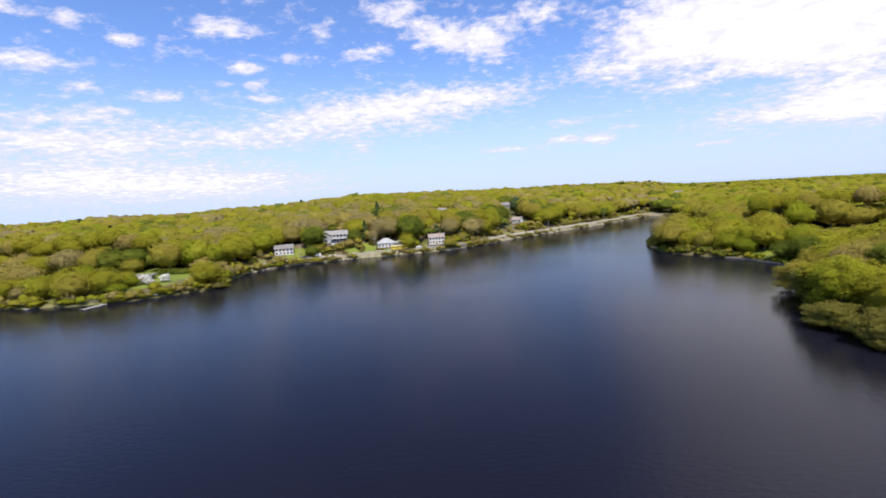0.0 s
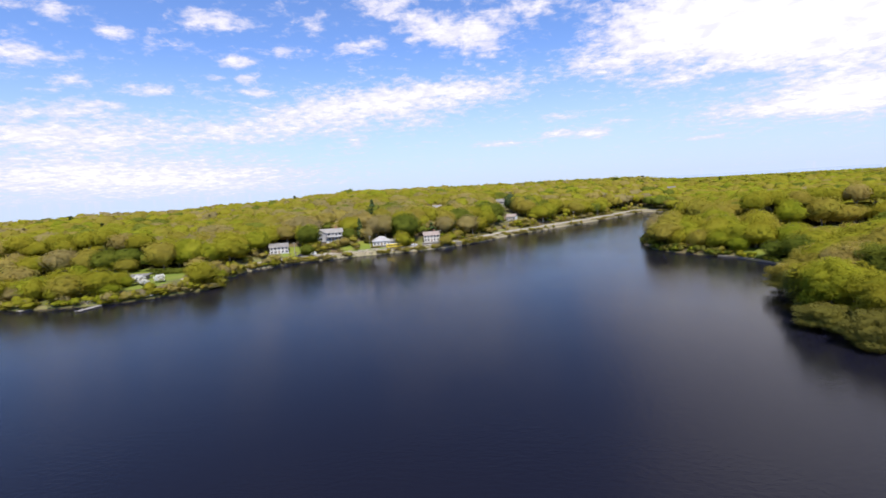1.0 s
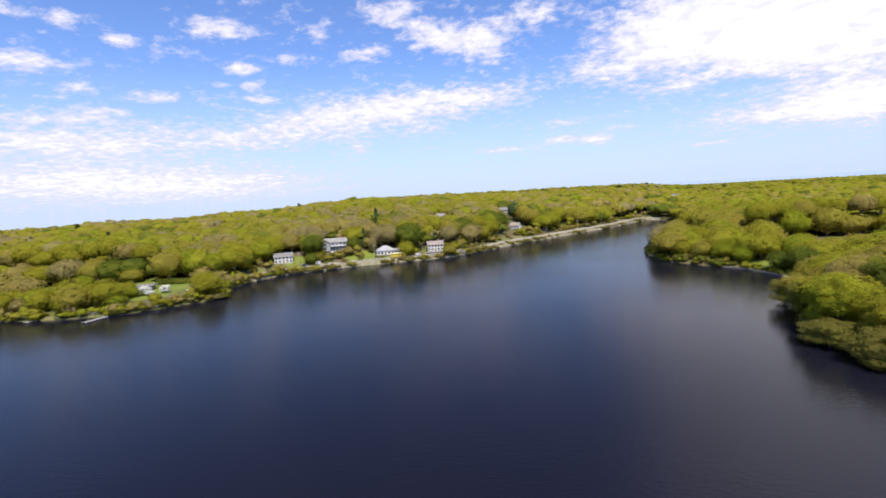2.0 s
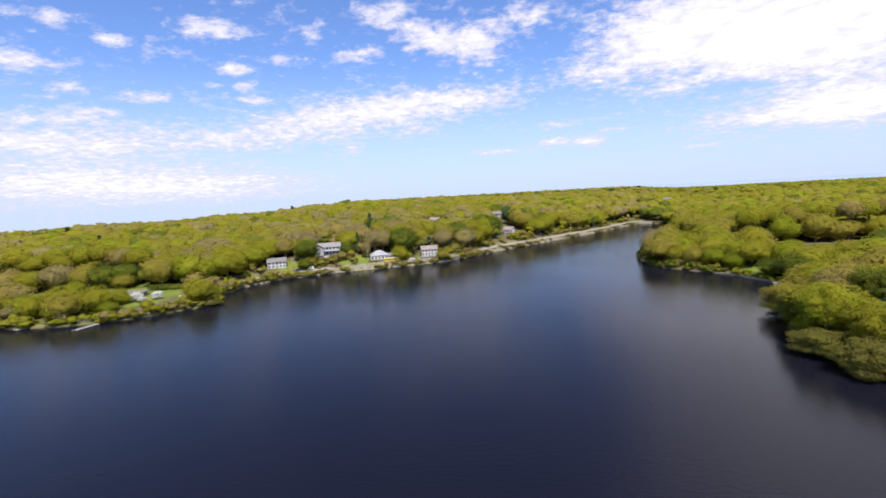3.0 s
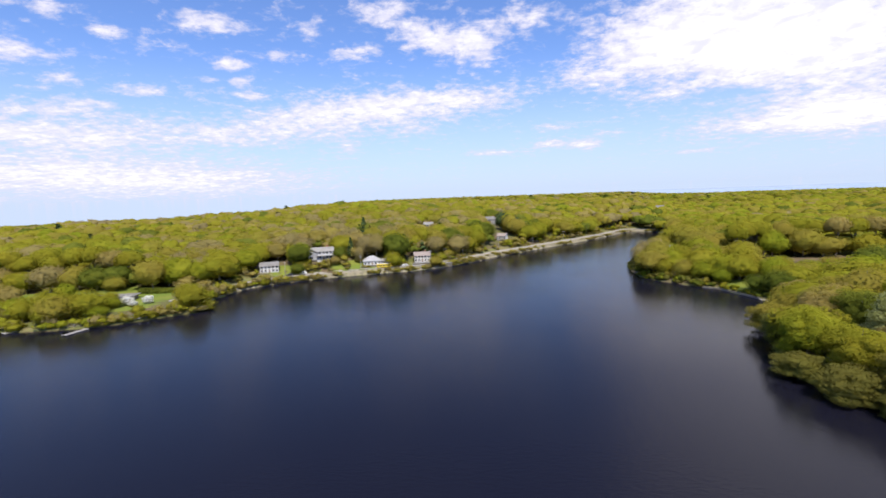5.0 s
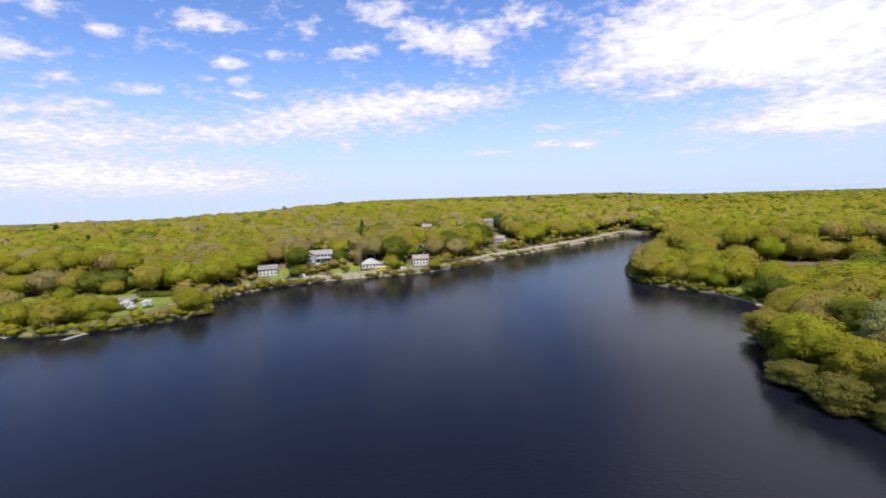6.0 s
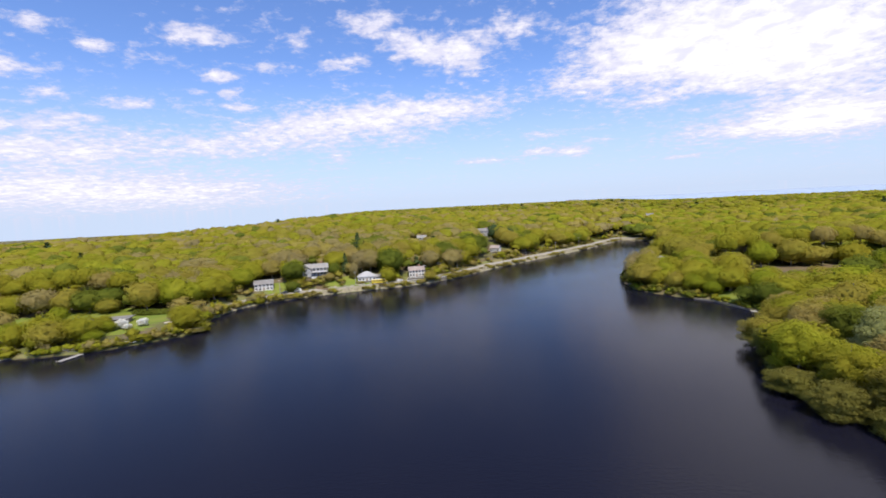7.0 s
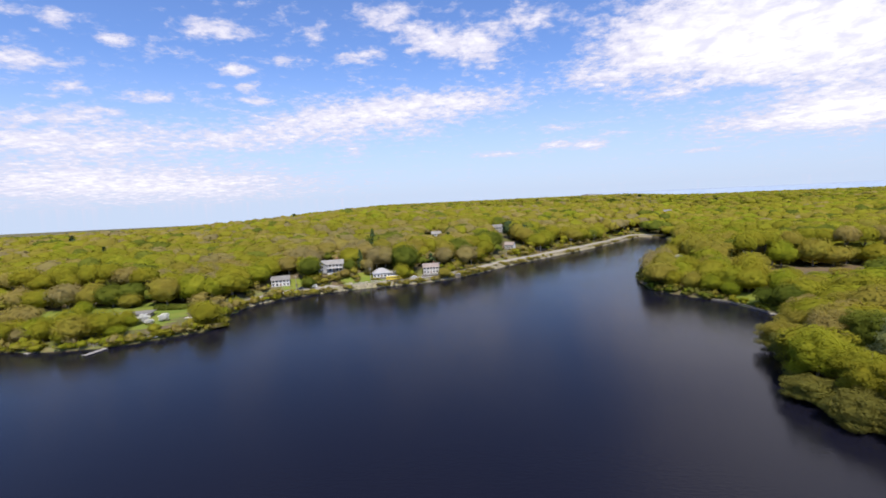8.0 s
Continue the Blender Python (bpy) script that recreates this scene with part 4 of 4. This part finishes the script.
# pale-roofed bungalow with a garage wing
h = simple_house(-54, 312.5, 12, 11.5, 9, 2.7, 3.2, WHITE, ROOF_LIGHT, "white bungalow with steep pale hipped roof", 1, 5, -0.4, False, True)
wing = part("wing", boxed(5.8, -4.1, -3, 12.4, 2.5, 2.2), GREY, h, "low grey garage wing")
bm = bmesh.new()
gable_roof(bm, 6.25, 12.4, -4.1, 2.5, 2.2, 1.2)
part("wing_roof", bm, ROOF_PALE, wing)
part("garage_door", boxed(7.6, -4.18, -0.2, 11.1, -4.08, 2.0), WHITE, wing)

# brown-roofed house on terraces
simple_house(-21, 322.5, 8, 10.5, 8.5, 4.4, 2.1, CREAM, ROOF_BROWN, "cream two-storey house with brown roof above terraces", 2, 5, 1.0, True, False, 6.0)
TERRACES = [(-20, 314.2, 13, 0.9), (-14, 316.2, 30, -0.2)]
for x, y, long, up_ in TERRACES:
    t = new("terrace_wall")
    t.matrix_basis = pose(x, y, float(ground_z(x, y)) + up_, 0, 0, 22 if long > 20 else 10)
    part("wall", boxed(-long / 2, -0.2, -3, long / 2, 0.2, 0.9, bevel=0.04), CONCRETE, t)
    part("coping", boxed(-long / 2 - 0.1, -0.3, 0.905, long / 2 + 0.1, 0.3, 1.05, bevel=0.03), WHITE, t)
    tagged(t, "white-capped concrete garden terrace wall below the house", "wall", "terrace walls")

simple_house(-22, 446, 6, 9, 7, 4.6, 2.2, WHITE, ROOF_PALE, "white hillside house among tall trees", 2, 4, -1.0)
simple_house(-10, 446, -30, 6, 5, 3.0, 1.8, WHITE, ROOF_PALE, "small white annexe behind the hillside house", 1, 3, -1.0, False)
simple_house(40, 488, -10, 15, 9, 5.0, 2.6, GREY, ROOF_GREY, "grey house with shingle roof high in the wood", 2, 5, 1.0)
simple_house(44, 410, -28, 8, 6, 3.2, 2.1, WHITE, ROOF_BROWN, "white cottage with brown roof on bare bank", 1, 4, 1.0, False)
simple_house(-4, 350, -12, 5, 4, 2.4, 1.3, WHITE, ROOF_GREY, "small white garden shed on the slope", 1, 2, 0.3, False)
simple_house(8, 384, -20, 7, 6, 3.0, 2.0, CREAM, ROOF_PALE, "cream cottage half hidden by trees", 1, 3, 0.3, False)
simple_house(20, 388, -24, 6, 5, 3.0, 1.8, WHITE, ROOF_GREY, "little white cottage half hidden by trees", 1, 3, 0.3, False)
simple_house(142, 306, -24, 11, 9, 3.4, 4.0, GREY, ROOF_PALE, "grey house with pale hipped roof on the wooded point", 1, 4, 0.5, False, True)
simple_house(300, 690, -24, 14, 10, 6.5, 3.4, CREAM, ROOF_GREY, "far cream house rising above the trees", 2, 5, 5.0, False, False, 8.0)

# pale blocks of a town on the far coast
for az, wide, tall, wall in ((14.9, 60, 40, BROWN), (15.5, 90, 44, WHITE), (16.3, 70, 38, CREAM)):
    block = new("far_building")
    block.matrix_basis = pose(4600 * math.sin(radians(az)), 4600 * math.cos(radians(az)), -6, 0, 0, -az)
    part("wall", boxed(-wide / 2, -20, 0, wide / 2, 20, tall), wall, block)
    part("roof", boxed(-wide / 2 - 1, -21, tall + 0.01, wide / 2 + 1, 21, tall + 3, bevel=0.5), ROOF_BROWN, block)
    tagged(block, "broad pale building block on the hazy far coast", "building", "far town")

# long low garden house on the south-west lawn
h = house_base("bungalow", -164, 221, 14, 8, "long low flat-roofed bungalow beside the lawn", -0.6)
part("wall", boxed(-9, -3, -1, 9, 3, 2.4), BROWN, h)
part("roof", boxed(-10.2, -4.4, 2.41, 10.2, 4.2, 2.75, bevel=0.05), ROOF_GREY, h, "grey flat roof with deep eaves")
for k in range(5):
    window(h, -7 + k * 3.5, -3, 0.6, 2.0, 1.5)
for k in range(4):
    part("post", boxed(-9.9 + k * 6.5, -4.25, -1, -9.7 + k * 6.5, -4.05, 2.4), WHITE, h)

# ---- along the water ----
def dock(x, y, turn, long, wide, label):
    """A plank jetty on posts; it runs out along its own -y."""
    d = new("dock")
    d.matrix_basis = pose(x, y, 0.0, 0, 0, turn)
    for k in range(int(long / 0.3)):
        part("plank", boxed(-wide / 2, -0.3 * k - 0.28, 0.45, wide / 2, -0.3 * k, 0.5), WOOD, d)
    for s in (-1, 1):
        part("beam", boxed(s * wide / 2 - 0.06 + s * 0.07, -long, 0.28, s * wide / 2 + 0.06 + s * 0.07, 0, 0.46), WOOD, d)
        for k in range(4):
            bm = bmesh.new()
            bmesh.ops.create_cone(bm, cap_ends=True, segments=8, radius1=0.1, radius2=0.09, depth=3.0, matrix=Matrix.Translation((s * (wide / 2 + 0.22), -0.4 - (long - 0.8) * k / 3, -0.7)))
            part("post", bm, WOOD, d)
    return tagged(d, label, "dock", "private docks")


dock(-146.8, 181.0, -12, 9.5, 1.9, "weathered grey plank dock jutting from the shore")
dock(-174, 184.5, -24, 8.5, 2.4, "short broad weathered plank dock below trees")
dock(129.5, 196.5, 68, 4.5, 2.2, "small grey landing stage at the seawall corner")


def rowing_boat(x, y, turn, label, mat):
    b = new("rowing_boat")
    b.matrix_basis = pose(x, y, max(0.02, float(ground_z(x, y)) + 0.1), 0, 0, turn)
    n, vs = 13, []
    for k in range(n):
        f = k / (n - 1)
        half = 0.75 * math.sin(math.pi * (0.12 + 0.88 * f) ** 0.8) ** 0.7 if f < 0.99 else 0.03
        px = -2.1 + 4.2 * f
        vs += [(px, -half, 0.55), (px, -half * 0.75, 0.1), (px, 0, 0.0), (px, half * 0.75, 0.1), (px, half, 0.55)]
    me = mesh_from("hull", np.array(vs), grid_faces(5, n), [mat], smooth=True)
    hull = new("hull", me)
    hull.parent = b
    thick = hull.modifiers.new("thickness", "SOLIDIFY")
    thick.thickness = 0.05
    for px in (-1.0, 0.3):
        part("thwart", boxed(px - 0.14, -0.66, 0.38, px + 0.14, 0.66, 0.43), WOOD, b)
    return tagged(b, label, "boat", "small boats")


rowing_boat(-134.6, 192.2, 36, "white rowing boat pulled up at the lake edge", WHITE)
rowing_boat(-137.5, 190.6, 40, "white rowing boat lying beside another boat", WHITE)
rowing_boat(-131, 214.5, 5, "upturned pale dinghy resting on the lawn", CREAM)

# waterside rail fence below the trees
fence = tagged(new("fence"), "weathered wooden post and rail fence at the water's edge", "fence")
q, nrm = along(WEST_SHORE[5:8], 2.6)
posts = [(a + nn * 1.4) for a, nn in zip(q, nrm)]
for k, p in enumerate(posts):
    z = float(ground_z(*p))
    part("post", boxed(p[0] - 0.1, p[1] - 0.1, z - 0.5, p[0] + 0.1, p[1] + 0.1, z + 1.5, bevel=0.02), WOOD, fence)
    if k:
        o = posts[k - 1]
        zo = float(ground_z(*o))
        for hh in (0.6, 1.3):
            v, f = tube((o[0], o[1], zo + hh), (p[0], p[1], z + hh), 0.07, 0.07, 6)
            new("rail", mesh_from("rail", v, f, [WOOD])).parent = fence

# hedge at the back of the lawn
r = np.random.default_rng(77)
hedge_lobes = np.array([(-160 + 2.0 * k + r.uniform(-0.3, 0.3), 235.0 + 0.30 * k + r.uniform(-0.3, 0.3), 0, 1.9 + r.uniform(-0.2, 0.2)) for k in range(13)])
hedge_lobes[:, 2] = ground_z(hedge_lobes[:, 0], hedge_lobes[:, 1]) + 1.2
cv, cf = crown(78, hedge_lobes, 1800, 0.4)
tagged(new("hedge", mesh_from("hedge", cv, cf, [LEAF[5]], normals=soft_normals(cv, hedge_lobes))), "clipped dark green hedge behind the lawn", "hedge")

# seawall of the cove
sea_line = [(121, 226), (126, 220.5), (128.6, 210), (131, 197)]
q, nrm = along(sea_line, 2.0)
wall = tagged(new("seawall"), "low pale concrete seawall with flat coping", "seawall", kind="structure")
for k in range(len(q) - 1):
    a, b = q[k], q[k + 1]
    mid, d = (a + b) / 2, b - a
    ob = part("block", boxed(-np.hypot(*d) / 2 + 0.01, -0.35, -1.5, np.hypot(*d) / 2 - 0.01, 0.35, 0.7, bevel=0.03), CONCRETE, wall)
    ob.matrix_basis = pose(mid[0], mid[1], 0, 0, 0, math.degrees(math.atan2(d[1], d[0])))

strip("path", sea_line, 0.3, 1.5, 0.16, VERGE, "trodden grassy path behind the seawall", "path", 3)

# ---- road furniture and vehicles ----
def utility_pole(x, y, tall):
    p = new("utility_pole")
    p.matrix_basis = pose(x, y, float(ground_z(x, y)) - 0.1, 0, 0, 35)
    v, f = tube((0, 0, -0.6), (0, 0, tall), 0.17, 0.11, 10)
    new("pole", mesh_from("pole", v, f, [WOOD], smooth=True)).parent = p
    part("crossarm", boxed(-1.1, -0.07, tall - 0.9, 1.1, 0.07, tall - 0.75), WOOD, p)
    for s in (-0.95, -0.4, 0.4, 0.95):
        v, f = tube((s, 0, tall - 0.75), (s, 0, tall - 0.55), 0.05, 0.03, 6)
        new("insulator", mesh_from("insulator", v, f, [GREY])).parent = p
    return tagged(p, "weathered wooden utility pole beside the road", "pole", "roadside poles")


line, left = along(BANK, 1.0)
for k in (52, 98, 150, 186, 232, 280, 330, 378):
    px, py = line[k] + left[k] * 11.2
    utility_pole(px, py, 8.5)


def wheel(car, x, y, rad):
    v, f = tube((x, y - 0.11, rad), (x, y + 0.11, rad), rad, rad, 14)
    tyre = new("wheel", mesh_from("tyre", v, f, [RUBBER]))
    tyre.parent = car
    bm = bmesh.new()
    bmesh.ops.create_cone(bm, cap_ends=True, segments=14, radius1=rad * 0.98, radius2=rad * 0.98, depth=0.2, matrix=Matrix.Translation((x, y, rad)) @ Matrix.Rotation(radians(90), 4, "X"))
    part("rim", bm, GREY, tyre)


def on_road(ob, k, off, flip=0):
    """Stand a vehicle on the road at a station along the shore."""
    p, d = line[k] + left[k] * off, line[min(k + 3, len(line) - 1)] - line[k]
    ob.matrix_basis = pose(p[0], p[1], float(ground_z(*p)) + 0.2, 0, 0, math.degrees(math.atan2(d[1], d[0])) + flip)


def school_bus(k):
    b = new("bus")
    bm = boxed(-5.2, -1.2, 0.5, 4.0, 1.2, 2.9, bevel=0.2)
    box(bm, 3.9, -1.1, 0.5, 5.6, 1.1, 1.6, bevel=0.15)
    part("body", bm, YELLOW, b)
    part("roof", boxed(-5.0, -1.05, 2.905, 3.8, 1.05, 3.05, bevel=0.06), WHITE, b)
    for i in range(8):
        for s in (-1, 1):
            part("window", boxed(-4.7 + i * 1.05, s * 1.2 - 0.03, 1.7, -3.9 + i * 1.05, s * 1.2 + 0.03, 2.4), GLASS, b)
    part("windscreen", boxed(3.97, -0.95, 1.75, 4.04, 0.95, 2.6), GLASS, b)
    part("bumper", boxed(5.55, -1.15, 0.4, 5.75, 1.15, 0.65, bevel=0.03), DARK_PAINT, b)
    for s in (-1, 1):
        part("stripe", boxed(-5.1, s * 1.2 - 0.02, 1.25, 3.9, s * 1.2 + 0.02, 1.36), DARK_PAINT, b)
        for x in (-3.4, 4.5):
            wheel(b, x, s * 1.05, 0.5)
    on_road(b, k, 6.4)
    return tagged(b, "yellow school bus with black stripe on the road", "bus")


def car(k, off, paint, label, van=False, flip=0):
    c = new("car")
    tall = 2.2 if van else 1.45
    bm = boxed(-2.2, -0.88, 0.35, 2.2, 0.88, 0.95, bevel=0.14)
    part("body", bm, paint, c)
    bm = bmesh.new()
    made = bmesh.ops.create_cube(bm, size=1, matrix=Matrix.LocRotScale((-0.35 if not van else -0.5, 0, (tall + 0.9) / 2), None, (2.6 if not van else 3.3, 1.6, tall - 0.9)))
    for v in made["verts"]:
        if v.co.z > tall - 0.2:
            v.co.x = v.co.x * 0.72 - 0.1
            v.co.y *= 0.86
    part("cabin", bm, paint, c)
    for s in (-1, 1):
        part("window", boxed(-1.1, s * 0.755 - 0.03, 0.98, 0.5, s * 0.755 + 0.03, 1.32), GLASS, c)
        part("headlight", boxed(2.14, s * 0.6 - 0.16, 0.62, 2.22, s * 0.6 + 0.16, 0.78), GLASS, c)
        for x in (-1.35, 1.35):
            wheel(c, x, s * 0.80, 0.33)
    on_road(c, k, off, flip)
    return tagged(c, label, "van" if van else "car")


school_bus(112)
car(62, 8.6, WHITE, "white delivery van on the lakeside road", True, 180)
car(126, 8.4, WHITE, "white car on the lakeside road below the terraces", False, 180)
car(54, 8.6, DARK_PAINT, "dark car on the road by the bank", False, 180)

# ---- brush and stones of the banks ----
def band_spots(points, n, near, far, r):
    q, nn = along(points, 1.0)
    k = r.integers(0, len(q), n)
    return q[k] + nn[k] * r.uniform(near, far, n)[:, None]


def brush(name, spots, kinds, heights, radii, tints, label):
    """Low bushes joined into one growth."""
    vs, fs, ms, ns, base = [], [], [], [], 0
    r = np.random.default_rng(len(spots))
    z = ground_z(spots[:, 0], spots[:, 1]) - 0.2
    for k, (px, py) in enumerate(spots):
        (cv, cf, cn), _ = kinds[k % len(kinds)]
        a, rad, tall = r.uniform(0, 6.28), radii[k] / RADIUS, heights[k] / HEIGHT
        m = np.array([[math.cos(a) * rad, math.sin(a) * rad, 0], [-math.sin(a) * rad, math.cos(a) * rad, 0], [0, 0, tall]])
        vs.append(cv @ m + (px, py, z[k]))
        ns.append(cn @ np.array([[math.cos(a), math.sin(a), 0], [-math.sin(a), math.cos(a), 0], [0, 0, 1]]))
        fs.append(cf + base)
        ms.append(np.full(len(cf), r.choice(tints)))
        base += len(cv)
    return tagged(new(name, mesh_from(name, np.concatenate(vs), np.concatenate(fs), LEAF, np.concatenate(ms), normals=np.concatenate(ns))), label, "bushes", kind="stuff")


r = np.random.default_rng(91)
LOW = [tree_kind(s, 100, 0.8, 8, 0.0, 4, 0, 1.85, 1, 0.86) for s in (61, 62, 63, 64)]


def clustered(points, n, near, far, keep):
    """Places in uneven drifts beside a line."""
    p = band_spots(points, n * 3, near, far, r)
    drift = np.sin(p[:, 0] * 0.13 + 1) + np.sin(p[:, 1] * 0.19) + np.sin((p[:, 0] + p[:, 1]) * 0.41)
    return p[np.argsort(-drift + r.normal(size=len(p)) * keep)][:n]


spots = np.concatenate([clustered([(-330, 140), *WEST_SHORE[3:11]], 190, 0.5, 6.0, 1.2), clustered(WEST_SHORE[9:15], 150, 0.3, 5.5, 1.2), clustered(WEST_SHORE[6:11], 40, 0.2, 3.0, 1.2)])
brush("bushes", spots, LOW, r.gamma(4, 0.65, len(spots)) + 0.7, r.gamma(5, 0.45, len(spots)) + 0.6, [0, 0, 1, 1, 2, 3, 4], "low yellow-green bushes along the west waterline")
spots = np.concatenate([clustered(WEST_SHORE[18:22], 170, 0.6, 4.3, 1.2), clustered(WEST_SHORE[11:17], 130, 0.6, 4.2, 1.0), clustered(BANK, 330, 0.4, 3.2, 0.9), clustered(BANK, 120, 10.4, 12.0, 0.8)])
brush("bushes", spots, LOW, r.gamma(4, 0.28, len(spots)) + 0.5, r.gamma(5, 0.32, len(spots)) + 0.5, [1, 1, 3, 4], "scrubby olive bushes on the stone bank")
spots = clustered(BANK, 380, 12.0, 20.0, 1.0)
spots = spots[np.min(np.hypot(spots[:, 0, None] - np.array(HOUSES)[:, 0], spots[:, 1, None] - np.array(HOUSES)[:, 1]), 1) > 10]
brush("bushes", spots, LOW, r.gamma(4, 0.7, len(spots)) + 0.8, r.gamma(5, 0.5, len(spots)) + 0.6, [0, 1, 1, 2, 3, 3, 4], "mixed olive and tan bushes above the road")
spots = band_spots(EAST_SHORE[2:11], 260, 0.2, 6.0, r)
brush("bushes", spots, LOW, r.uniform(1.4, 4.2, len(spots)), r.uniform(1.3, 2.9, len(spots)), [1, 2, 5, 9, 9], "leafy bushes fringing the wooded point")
spots = band_spots(EAST_SHORE[13:21], 150, -0.6, 4.0, r)
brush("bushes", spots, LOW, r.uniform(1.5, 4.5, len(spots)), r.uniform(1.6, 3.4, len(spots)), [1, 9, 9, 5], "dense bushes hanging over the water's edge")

spots = band_spots(EAST_SHORE[9:14], 60, 1.2, 5.0, r)
brush("bushes", spots, LOW, r.uniform(1.0, 2.6, len(spots)), r.uniform(1.2, 2.4, len(spots)), [2, 5, 5, 0], "deep green bushes crowding behind the seawall")

# stones of the west bank
bm = bmesh.new()
bmesh.ops.create_icosphere(bm, subdivisions=1, radius=1.0)
bm.verts.ensure_lookup_table()
stone_v = np.array([v.co[:] for v in bm.verts])
stone_f = np.array([[v.index for v in f.verts] for f in bm.faces])
bm.free()
spots = band_spots(BANK, 1500, -0.2, 3.4, r)
vs, fs = [], []
for k, (px, py) in enumerate(spots):
    s = r.uniform(0.25, 0.75)
    shape = stone_v * r.uniform(0.75, 1.25, stone_v.shape) * (s, s * 0.85, s * 0.6)
    vs.append(shape + (px, py, float(ground_z(px, py)) + 0.1))
    fs.append(stone_f + k * len(stone_v))
tagged(new("stones", mesh_from("stones", np.concatenate(vs), np.concatenate(fs), [ROCK])), "pale rough stones heaped along the waterline", "stones", kind="stuff")
